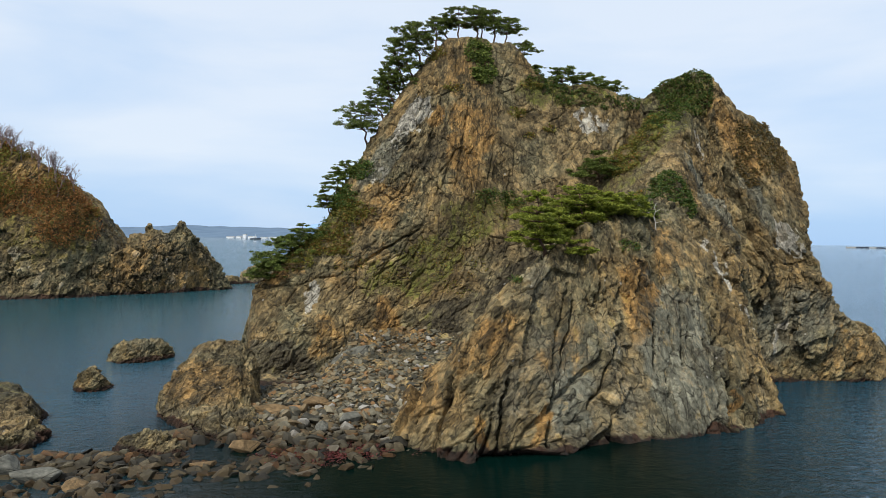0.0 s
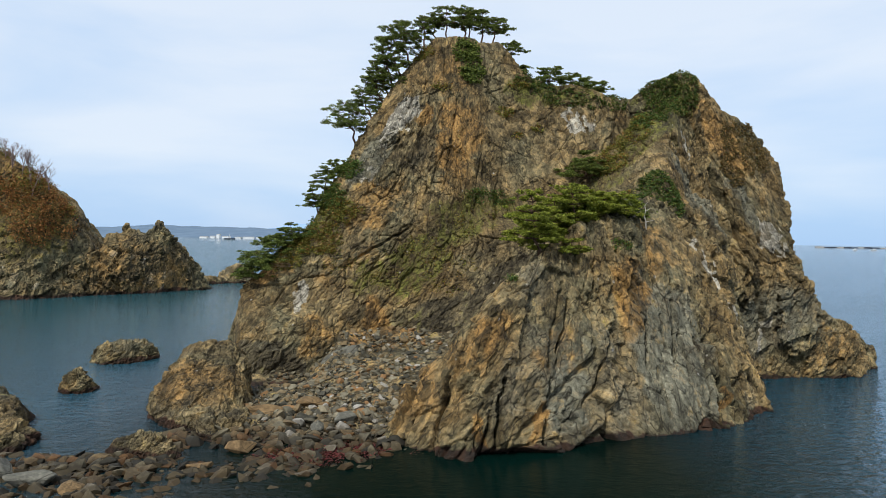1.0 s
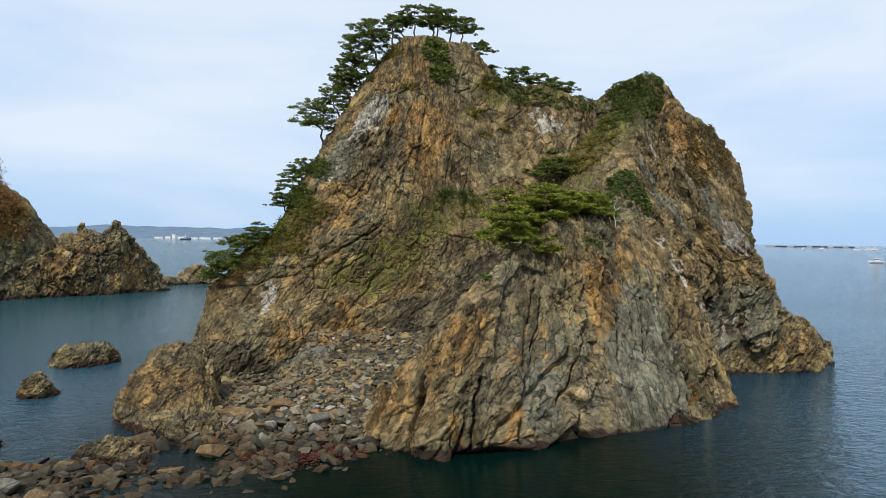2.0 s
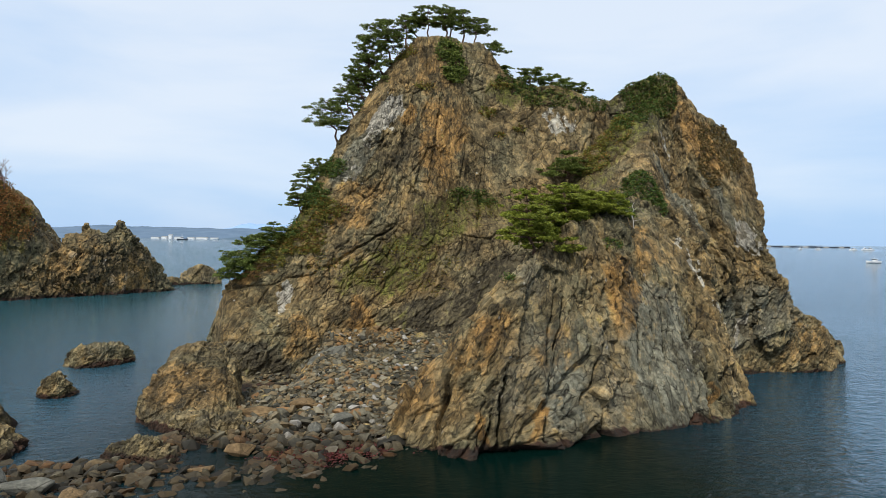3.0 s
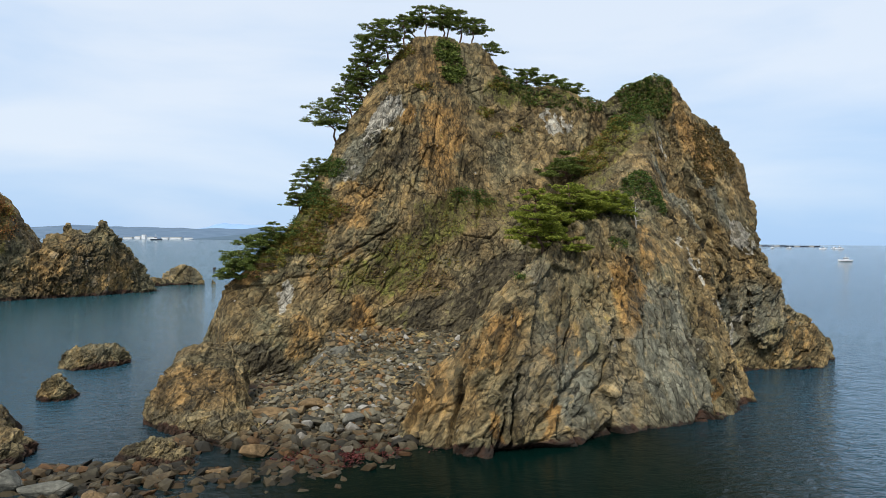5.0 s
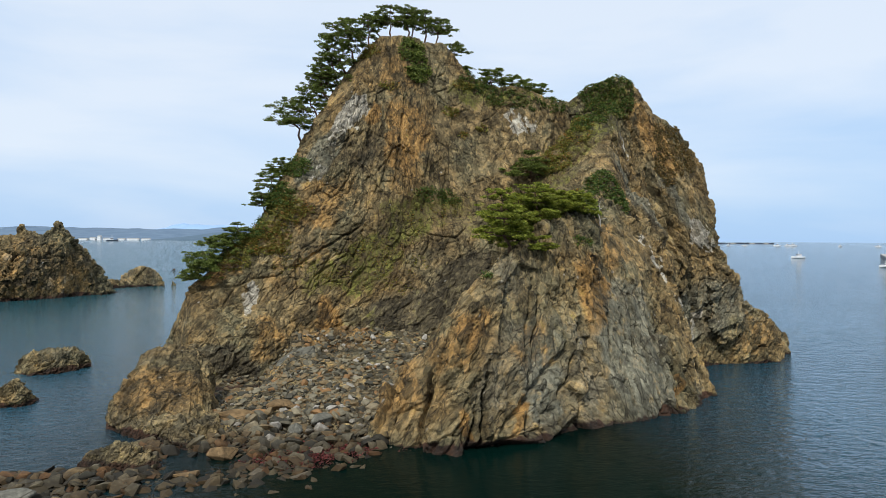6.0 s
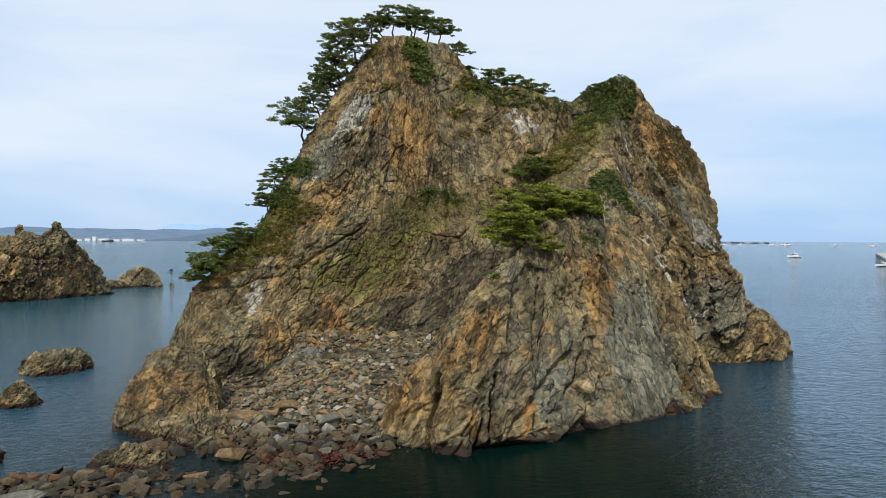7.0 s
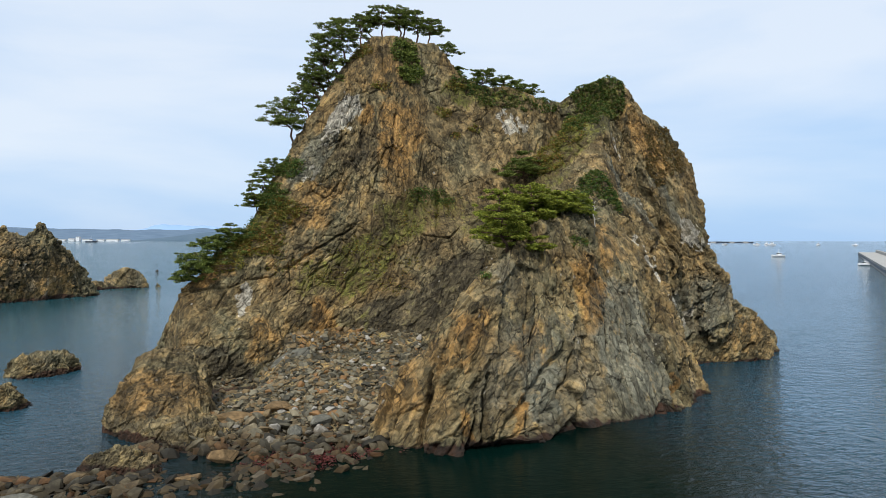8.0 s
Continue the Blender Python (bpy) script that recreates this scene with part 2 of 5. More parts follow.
def blocks(p, seed, tilt=0.6):
    """Broken blocks: for each point its block's own height with a tilted face, the distance to the joint, and a random tone."""
    base = np.floor(p).astype(np.int64)
    best = np.full(len(p), 1e9, np.float32)
    second = best.copy()
    height, tone = np.zeros(len(p), np.float32), np.zeros(len(p), np.float32)
    for a in (-1, 0, 1):
        for b in (-1, 0, 1):
            for c in (-1, 0, 1):
                i, j, k = base[:, 0] + a, base[:, 1] + b, base[:, 2] + c
                h = [hash_cell(i, j, k, seed + s) for s in range(3)]
                d = np.stack([p[:, 0] - i - h[0], p[:, 1] - j - h[1], p[:, 2] - k - h[2]], 1).astype(np.float32)
                dist = (d * d).sum(1)
                near = dist < best
                second = np.where(near, best, np.minimum(second, dist))
                best = np.where(near, dist, best)
                g = (h[1] * 7.31) % 1.0
                own = (g - 0.5) + tilt * (d[:, 0] * (h[2] - 0.5) * 2 + d[:, 1] * (h[0] - 0.5) * 2 + d[:, 2] * ((h[0] * 5.7) % 1.0 - 0.5) * 2)
                height = np.where(near, own, height)
                tone = np.where(near, (h[2] * 9.17) % 1.0, tone)
    return height, np.sqrt(second) - np.sqrt(best), tone


def turn_axes(p, lean, swing):
    m = np.array(Euler((0, radians(lean), radians(swing))).to_matrix(), np.float32)
    return p @ m


def hull_planes(points):
    bm = bmesh.new()
    for q in points:
        bm.verts.new(q)
    bmesh.ops.convex_hull(bm, input=bm.verts)
    mid = sum((Vector(q) for q in points), Vector()) / len(points)
    planes = {}
    for f in bm.faces:
        f.normal_update()
        nrm = f.normal if f.normal.dot(f.calc_center_median() - mid) > 0 else -f.normal
        planes[tuple(round(v, 2) for v in nrm)] = (*nrm, nrm.dot(f.verts[0].co))
    bm.free()
    return np.array(list(planes.values()), np.float32)


def union_field(p, masses, blend=0.8):
    """Signed distance, roughly, to the union of convex rock masses, with softened seams."""
    total = None
    for planes in masses:
        d = np.full(len(p), -1e9, np.float32)
        for a, b, c, w in planes:
            d = np.maximum(d, p[:, 0] * a + p[:, 1] * b + p[:, 2] * c - w)
        if total is None:
            total = d
        else:
            h = np.maximum(blend - np.abs(total - d), 0) / blend
            total = np.minimum(total, d) - h * h * blend * 0.25
    return total


def surface_nets(field, low, high, step):
    """The zero surface of field(points) as vertices and quads."""
    low = np.array(low, np.float32)
    count = np.ceil((np.array(high) - low) / step).astype(int) + 1
    axes = [low[i] + step * np.arange(count[i], dtype=np.float32) for i in range(3)]
    grid = np.stack(np.meshgrid(*axes, indexing="ij"), -1).reshape(-1, 3)
    F = field(grid).reshape(count)
    S = F < 0

    def corner(A, a, b, c):
        return A[a:A.shape[0] - 1 + a, b:A.shape[1] - 1 + b, c:A.shape[2] - 1 + c]

    corners = [(a, b, c) for a in (0, 1) for b in (0, 1) for c in (0, 1)]
    inside = sum(corner(S, *q).astype(np.int8) for q in corners)
    active = (inside > 0) & (inside < 8)
    index = np.full(active.shape, -1, np.int64)
    index[active] = np.arange(active.sum())
    pos, hits = np.zeros((active.sum(), 3), np.float32), np.zeros(active.sum(), np.float32)
    for q in corners:
        for axis in range(3):
            if q[axis]:
                continue
            r = list(q)
            r[axis] = 1
            fa, fb = corner(F, *q)[active], corner(F, *r)[active]
            cross = (fa < 0) != (fb < 0)
            t = np.where(cross, fa / np.where(cross, fa - fb, 1), 0)
            e = np.tile(np.array(q, np.float32), (len(fa), 1))
            e[:, axis] += t
            pos += e * cross[:, None]
            hits += cross
    verts = low + step * (np.argwhere(active).astype(np.float32) + pos / hits[:, None])
    quads = []
    for axis in range(3):
        A = np.moveaxis(S, axis, 0)
        I = np.moveaxis(index, axis, 0)
        flip = A[:-1, 1:-1, 1:-1] != A[1:, 1:-1, 1:-1]
        e = np.argwhere(flip)
        i, j, k = e[:, 0], e[:, 1] + 1, e[:, 2] + 1
        quad = np.stack([I[i, j - 1, k - 1], I[i, j, k - 1], I[i, j, k], I[i, j - 1, k]], 1)
        solid = A[i, j, k]
        if axis == 1:
            solid = ~solid
        quads.append(np.where(solid[:, None], quad, quad[:, ::-1]))
    return verts, np.concatenate(quads)


def largest_piece(verts, quads):
    """Only the largest connected piece, without loose crumbs."""
    label = np.arange(len(verts))
    while True:
        low = label[quads].min(1)
        after = label.copy()
        for i in range(4):
            np.minimum.at(after, quads[:, i], low)
        after = after[after]
        if (after == label).all():
            break
        label = after
    names, count = np.unique(label[quads[:, 0]], return_counts=True)
    quads = quads[label[quads[:, 0]] == names[count.argmax()]]
    used, back = np.unique(quads, return_inverse=True)
    return verts[used], back.reshape(-1, 4)


def corner_normals(verts, quads):
    a, b, c, d = (verts[quads[:, i]] for i in range(4))
    face = np.cross(c - a, d - b)
    out = np.zeros_like(verts)
    for i in range(4):
        np.add.at(out, quads[:, i], face)
    return out / np.maximum(np.linalg.norm(out, axis=1, keepdims=True), 1e-9)


def refine(verts, quads, normals, pieces):
    """Each quad cut into pieces x pieces, with shared corners."""
    s = np.linspace(0, 1, pieces + 1, dtype=np.float32)
    u, v = (g.reshape(-1) for g in np.meshgrid(s, s, indexing="ij"))
    w = np.stack([(1 - u) * (1 - v), u * (1 - v), u * v, (1 - u) * v], 1)
    both = np.concatenate([verts, normals], 1)
    cut = np.einsum("gc,qcd->qgd", w, both[quads]).reshape(-1, 6)
    key = np.round(cut[:, :3] * 500).astype(np.int64)
    key = (key[:, 0] * 4000003 + key[:, 1]) * 4000037 + key[:, 2]
    _, first, back = np.unique(key, return_index=True, return_inverse=True)
    n1 = pieces + 1
    i, j = (g.reshape(-1) for g in np.meshgrid(np.arange(pieces), np.arange(pieces), indexing="ij"))
    local = np.stack([i * n1 + j, (i + 1) * n1 + j, (i + 1) * n1 + j + 1, i * n1 + j + 1], 1)
    faces = (np.arange(len(quads))[:, None, None] * n1 * n1 + local[None]).reshape(-1, 4)
    nrm = cut[first, 3:]
    return cut[first, :3], back.reshape(-1)[faces], nrm / np.maximum(np.linalg.norm(nrm, axis=1, keepdims=True), 1e-9)


def quad_mesh(name, verts, quads, fields, material, smooth=True):
    me = bpy.data.meshes.new(name)
    me.vertices.add(len(verts))
    me.vertices.foreach_set("co", verts.astype(np.float32).ravel())
    me.loops.add(quads.size)
    me.loops.foreach_set("vertex_index", quads.astype(np.int32).ravel())
    me.polygons.add(len(quads))
    me.polygons.foreach_set("loop_start", np.arange(0, quads.size, quads.shape[1], dtype=np.int32))
    me.polygons.foreach_set("use_smooth", np.full(len(quads), smooth))
    for key, values in fields.items():
        if values.ndim == 2:
            me.attributes.new(key, "FLOAT_VECTOR", "POINT").data.foreach_set("vector", values.astype(np.float32).ravel())
        else:
            me.attributes.new(key, "FLOAT", "POINT").data.foreach_set("value", values.astype(np.float32))
    me.materials.append(material)
    me.update(calc_edges=True)
    me.validate()
    return me


def along_grain(p, shear, height=0.0, stretch=1.0):
    """Places sheared so that the joints, which lean by shear to the east going up, stand upright; stretch under 1 draws the blocks out along them."""
    q = p.copy()
    up = q[:, 2] - height
    q[:, 0] -= shear * up
    q[:, 1] -= 0.15 * up
    q[:, 2] = height + up * stretch
    return q


def sheets(q, spacing, seed):
    """Parallel joint sheets that run along the grain: each its own depth and tilt, ending after some metres."""
    u = (q[:, 0] + 0.4 * q[:, 1] + 0.3 * value_noise(q * np.array([0.35, 0.35, 0.12], np.float32), seed)) / spacing
    k = np.floor(u)
    f = (u - k).astype(np.float32)
    zero = np.zeros(len(q), np.int64)
    own = hash_cell(k.astype(np.int64), zero, zero, seed + 1)
    run = np.floor(q[:, 2] / (spacing * 5) + 7 * own).astype(np.int64)
    depth = hash_cell(k.astype(np.int64), run, zero, seed + 2) - 0.5
    tilt = hash_cell(k.astype(np.int64), run, zero, seed + 3) - 0.5
    return depth + 1.6 * tilt * (f - 0.5)


def relief(q, scale, amount, seed=11, calm=1.0):
    """Relief in metres along the normal of steeply jointed rock, from places along its grain, and a block tone."""
    q = q / scale
    q = q + np.stack([value_noise(q * 0.45, seed + s) for s in (3, 4, 5)], 1) * 0.14
    rough = np.clip(0.8 + 0.8 * fractal(q * 0.11, seed + 9, 2), 0.3, 1.5)
    h1, e1, t1 = blocks(q * np.array([0.27, 0.25, 0.2], np.float32), seed, 0.8)
    h2, e2, t2 = blocks(q * np.array([0.72, 0.6, 0.52], np.float32), seed + 12, 0.9)
    h3, e3, t3 = blocks(q * np.array([1.9, 1.8, 1.45], np.float32), seed + 26, 0.9)
    h4, e4, t4 = blocks(q * np.array([5.0, 5.0, 4.0], np.float32), seed + 45, 0.9)
    deep = np.clip(0.25 + value_noise(q * 0.3, seed + 31) * 2.0, 0, 1)
    crack = deep * (0.7 * np.clip(1 - e1 / 0.04, 0, 1) + 0.45 * np.clip(1 - e2 / 0.06, 0, 1)) + 0.12 * np.clip(1 - e3 / 0.1, 0, 1)
    sheeted = np.clip(0.45 + 1.6 * value_noise(q * 0.17, seed + 61), 0, 1)
    d = calm * (0.5 * h1 + rough * 0.44 * h2 + 0.24 * sheeted * sheets(q, 1.6, seed + 70))
    d += np.sqrt(calm) * (rough * (0.24 * h3 + 0.10 * h4) + 0.10 * sheeted * sheets(q, 0.5, seed + 80)) - (0.2 + 0.8 * calm) * crack
    return (d + 0.03) * scale * amount, 0.2 * t1 + 0.3 * t2 + 0.3 * t3 + 0.2 * t4


def weathered(v, f, keep, rounds=3):
    """Wears the steps between neighbouring points; keep is the share of each point that stays."""
    ends = np.concatenate([f[:, [0, 1]], f[:, [1, 2]], f[:, [2, 3]], f[:, [3, 0]]])
    a = np.concatenate([ends[:, 0], ends[:, 1]])
    b = np.concatenate([ends[:, 1], ends[:, 0]])
    count = np.maximum(np.bincount(a, minlength=len(v)), 1)
    for _ in range(rounds):
        mean = np.stack([np.bincount(a, weights=v[b, k], minlength=len(v)) / count for k in range(3)], 1)
        v = v * keep + mean * (1 - keep)
    return v.astype(np.float32)


def blob(p, places):
    """How far each point lies within soft, ragged ellipsoids: (x, y, z, rx, ry, rz, strength, lean to the east)."""
    f = np.zeros(len(p), np.float32)
    if not places:
        return f
    for x, y, z, rx, ry, rz, s, *lean in places:
        up = p[:, 2] - z
        d = ((p[:, 0] - x - (lean[0] if lean else 0) * up) / rx) ** 2 + ((p[:, 1] - y) / ry) ** 2 + (up / rz) ** 2
        f = np.maximum(f, s * np.clip(1.6 - d, 0, 1))
    return f


# ---- the sea ----
def build_sea():
    bm = bmesh.new()
    bmesh.ops.create_grid(bm, x_segments=20, y_segments=20, size=4800)
    me = bpy.data.meshes.new("water")
    bm.to_mesh(me)
    bm.free()
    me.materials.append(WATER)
    return tagged(new("water", me), "dark teal sea with small wind ripples", "sea", kind="structure")


build_sea()

# ---- the rock island: convex masses, run together and broken up ----
SUMMIT = [(-13.5, 77, 10), (-12.5, 88, 12), (0, 76.8, 8), (12, 77.5, 8), (14, 97, -3), (-16, 97, -3), (-9.6, 80, 18.4), (-7.2, 82, 23.6),
          (-3.4, 82, 29.4), (-2.5, 78.6, 27), (1.5, 79.2, 28), (-0.4, 83.5, 34.6), (2.4, 83, 37.4), (10, 83.3, 37.2), (11.8, 84, 35.3),
          (13.6, 84, 33.3), (10.3, 88, 36.5), (2, 89, 37), (13, 83, 28), (14, 90, 30)]
SADDLE = [(10, 83.5, 34.2), (16, 84.7, 31.6), (20, 85, 30.6), (25.5, 83.5, 30.6), (26, 80, 20), (13, 82, 22), (18, 84, 28), (24, 79, 14),
          (8, 77.2, 6), (26, 75, 4), (8, 98, -3), (30, 98, -3), (12, 89, 34), (24, 90, 29.5), (8, 76, -3), (28, 75, -3)]
WEST_SHOULDER = [(-19.5, 75, -3), (-17.6, 74.2, 3), (-17.2, 76, 9.6), (-15.2, 76, 11.4), (-12.5, 77.5, 13.8), (-9.5, 79, 16.5), (-5, 78, 14),
                 (-4, 74, -3), (-8, 75.2, 8), (-24, 93, -3), (-15, 91, 10), (0, 93, 14), (0, 75, -3), (2, 77, 9)]
MAIN_FOOT = [(-6, 74, -3), (4, 75.3, -3), (5.6, 76.7, 10), (0, 77.5, 12), (12, 77.5, 16), (16, 73, -3), (22, 73, 8), (24, 78, 18),
             (-6, 95, -3), (24, 95, -3), (-5, 80, 14)]
EAST_PEAK = [(29.2, 77.6, 33.2), (26.8, 79, 32.2), (31.0, 77.3, 30.8), (32.4, 78, 29.2), (24.5, 81, 30), (30.6, 75.9, 26.5), (36, 80, 29.2), (38.8, 81, 28.1),
             (41.4, 82, 26.7), (42.8, 82, 23.8), (42.8, 79, 16.8), (41.8, 76.5, 11), (32.7, 75.5, 16), (38.6, 75, 6), (33, 72, -3), (43, 75, -3),
             (28, 75, 14), (26, 73, -3), (28, 97, -3), (48, 94, -3), (40, 90, 20), (27, 88, 29)]
FRONT_RIB = [(-2.8, 49, -3), (1.2, 46.4, -3), (6.3, 45.8, -3), (10, 46.8, -3), (14, 49, -3), (18, 51, -3), (21, 51.6, -3), (24.4, 53, -3),
             (30, 58, -3), (2.3, 51.5, 7.4), (4.5, 50.3, 8), (8, 52.5, 12), (10.5, 55.5, 15), (15, 58, 16.3), (19.1, 60.5, 15.6), (21.8, 59.7, 12),
             (27, 59.5, 5), (31, 74, 19), (26, 74, 20), (5, 56, 3), (14, 70, 10), (35, 73, -3), (4, 58, -3), (14, 72, -3), (28.5, 64, 12)]
RIB_FLANK = [(-1.9, 52, 3.5), (-0.2, 52, 4.9), (1.9, 52, 6.6), (-2.7, 50, 0.6), (-2.8, 49, -3), (1.2, 46.4, -3), (3.7, 49, 5.8), (4, 58, -3), (2, 56, 2),
             (3.5, 50.5, 7.8)]
BLADE_A = [(3.3, 49.0, 4.5), (4.4, 48.7, 4.8), (4.6, 49.8, 9.7), (5.4, 50.0, 9.3), (4.2, 51, 8.8), (5.6, 51.5, 5)]
BLADE_B = [(2.1, 50.2, 4), (3.1, 49.7, 4.4), (2.9, 50.3, 8.2), (3.5, 50.4, 7.7), (2.6, 52, 6), (3.6, 52, 5)]
SLAB_A = [(32.6, 74.0, 20.9), (34.2, 74.0, 19.4), (36.6, 73.8, 14.2), (35.3, 72.4, 7.5), (33.5, 72.8, 9), (31.8, 74.0, 14), (33, 78, 20), (37, 78, 13), (35, 77, 6)]
SLAB_B = [(39.4, 74.0, 11.7), (42.1, 73.8, 9.9), (42.6, 73.2, 3.7), (38.5, 73.0, 5), (40, 73.0, 3), (40, 78, 12), (43, 78, 5)]
GULLY = [(17, 66, 9), (15, 74, 12), (20, 78, 22), (26, 79.5, 29.5), (29, 77.5, 30), (24, 68, 17), (30, 75, 21), (20, 62, 14), (14, 79, 14),
         (14, 72, -3), (30, 80, -3), (16, 64, -3), (26, 62, -3)]
EAST_FOOT = [(37, 73, -3), (43, 74, -3), (47, 73.8, -3), (58.5, 84, -3), (52, 94, -3), (38, 76, 9), (42, 77, 9.4), (43.5, 75, 6.0), (47, 74, 3.2),
             (55, 82, 2.2), (46, 86, 6.5), (38, 94, -3)]
WEST_SPUR = [(-19, 74, -3), (-17.8, 72, 1.5), (-15.5, 72, 5), (-11, 72.5, 5.5), (-8, 73.5, 4), (-18, 76, 9), (-9, 77, 9), (-7, 73.5, -3), (-12, 71, -3)]


def island_field(p):
    d = union_field(p, [hull_planes(m) for m in (SUMMIT, SADDLE, WEST_SHOULDER, MAIN_FOOT, EAST_PEAK, FRONT_RIB, RIB_FLANK, BLADE_A, BLADE_B, SLAB_A, SLAB_B, GULLY, EAST_FOOT, WEST_SPUR)], 0.7)
    near = np.abs(d) < 4
    q = turn_axes(p[near], 16, 20)
    d[near] += 0.45 * fractal(q * np.array([0.16, 0.16, 0.10], np.float32), 51, 3) + 0.2 * fractal(q * np.array([0.5, 0.5, 0.25], np.float32), 61, 2, ridged=True) - 0.05
    return d


def joint_lean(p):
    """How far the joints lean to the east going up: most in the main face, the other way in the front slab and the eastern brow."""
    front = np.clip((74 - p[:, 1]) / 18, 0, 1)
    face = 0.5 - 0.15 * np.clip((p[:, 2] - 14) / 8, 0, 1) - 0.4 * np.clip((p[:, 0] + 2) / 10, 0, 1) * np.clip((p[:, 2] - 10) / 8, 0, 1) - 0.2 * np.clip((p[:, 0] - 20) / 15, 0, 1)
    east = np.clip((p[:, 0] - 27) / 4, 0, 1) * np.clip((p[:, 1] - 62) / 6, 0, 1)
    brow = 0.45 - 0.85 * np.clip((p[:, 2] - 8) / 6, 0, 1)
    rib = 0.6 - 0.8 * np.clip((p[:, 0] - 6) / 10, 0, 1)
    return (1 - east) * ((1 - front) * face + front * rib) + east * brow


def joint_length(p):
    """Under 1 where the joints run long and upright: in the front rib and the eastern brow."""
    rib = np.clip((70 - p[:, 1]) / 6, 0, 1)
    east = np.clip((p[:, 0] - 28) / 4, 0, 1)
    return 1 - 0.35 * np.maximum(rib, 0.7 * east)


def island_grain(p):
    return along_grain(p, joint_lean(p), 10.0, joint_length(p))


def calmness(p):
    """The main face is a flat joint plane; the front rib and the ends are more broken."""
    face = np.clip((p[:, 1] - 66) / 6, 0, 1) * np.clip((30 - p[:, 0]) / 5, 0, 1)
    slab = blob(p, [(19.2, 55, 6, 3.6, 6, 6.5, 1.0), (21.5, 62, 13, 3.5, 5, 3.5, 1.0)])
    brow = np.clip((p[:, 0] - 31) / 3, 0, 1) * np.clip((p[:, 2] - 13) / 5, 0, 1)
    return (1 - 0.6 * face) * (1 - 0.85 * slab) * (1 - 0.6 * brow) * (1 - 0.65 * blob(p, [(10.5, 51, 6, 2.2, 4, 2.2, 1.0), (13, 80.5, 25, 5, 4, 6, 0.8)]))


def cleft(p, segments):
    """Open joints cut into the surface: (x, y, z) to (x, y, z), width and depth."""
    cut = np.zeros(len(p), np.float32)
    for a, b, width, depth in segments:
        a, b = np.array(a, np.float32), np.array(b, np.float32)
        near = np.abs(p[:, 1] - (a[1] + b[1]) / 2) < 3.5
        q = p[near][:, [0, 2]] + 0.18 * np.stack([value_noise(p[near] * 1.4, s) for s in (1, 2)], 1)
        a2, d2 = a[[0, 2]], (b - a)[[0, 2]]
        t = np.clip(((q - a2) @ d2) / (d2 @ d2), 0, 1)
        far = np.linalg.norm(q - a2 - t[:, None] * d2, axis=1)
        cut[near] = np.maximum(cut[near], 1.5 * depth * np.clip(1.3 - (far / width) ** 2, 0, 1))
    return cut


CLEFTS = [((-0.6, 77.5, 15.2), (-7.6, 76.8, 11.0), 0.12, 0.4), ((-1.6, 77, 12.6), (-5.2, 76.5, 10.2), 0.09, 0.25), ((24.2, 57, 5), (23.3, 55.5, 0.6), 0.32, 1.0),
          ((-0.6, 50, 4), (-2.0, 49.5, 0.4), 0.4, 0.9), ((12.8, 52, 6), (6.0, 47.5, 1.2), 0.2, 0.4), ((20.5, 58, 9.5), (19.8, 56, 5), 0.16, 0.5),
          ((17.6, 56, 8), (17.2, 55, 4.5), 0.14, 0.5), ((10.5, 54, 11), (8.6, 51, 5.5), 0.16, 0.25), ((36.2, 75, 9.5), (37.8, 75, 4.5), 0.4, 1.0),
          ((31.5, 76, 22), (34.5, 76, 13), 0.35, 0.8), ((35.5, 76, 19), (36.8, 76, 12), 0.25, 0.7), ((4.5, 78.5, 28), (3.2, 78.5, 20), 0.12, 0.2),
          ((7.5, 79, 25), (6.5, 79, 17), 0.12, 0.15), ((9.4, 80, 22), (8.6, 78.5, 14.5), 0.12, 0.15)]


RIB_CLEFTS = [((20.6, 56, 7.2), (21.0, 55, 4.2), 0.13, 0.5), ((19.0, 56, 8.4), (19.3, 55, 6), 0.12, 0.45), ((22.2, 57, 6.4), (22.7, 56, 1.5), 0.15, 0.6), ((18.1, 55.5, 4.6), (18.6, 54.5, 1.2), 0.12, 0.45),
              ((1.6, 49.5, 4.6), (0.4, 48.5, 0.4), 0.16, 0.6), ((5.3, 49, 4.8), (4.4, 47.8, 0.4), 0.16, 0.6), ((8.9, 50, 4.4), (7.9, 48.5, 0.6), 0.15, 0.6), ((10.9, 52, 9.8), (9.4, 50.5, 5.5), 0.13, 0.5),
              ((13.6, 54, 12.8), (12.7, 53, 9), 0.13, 0.5), ((14.8, 53, 7.6), (11.4, 50, 2.6), 0.13, 0.5)]


def rock_fields(p, tone):
    z = p[:, 2] + 0.5 * fractal(p * 0.35, 71, 3)
    return {"tone": tone, "wet": np.clip(1.0 - z / 0.6, 0, 1)}


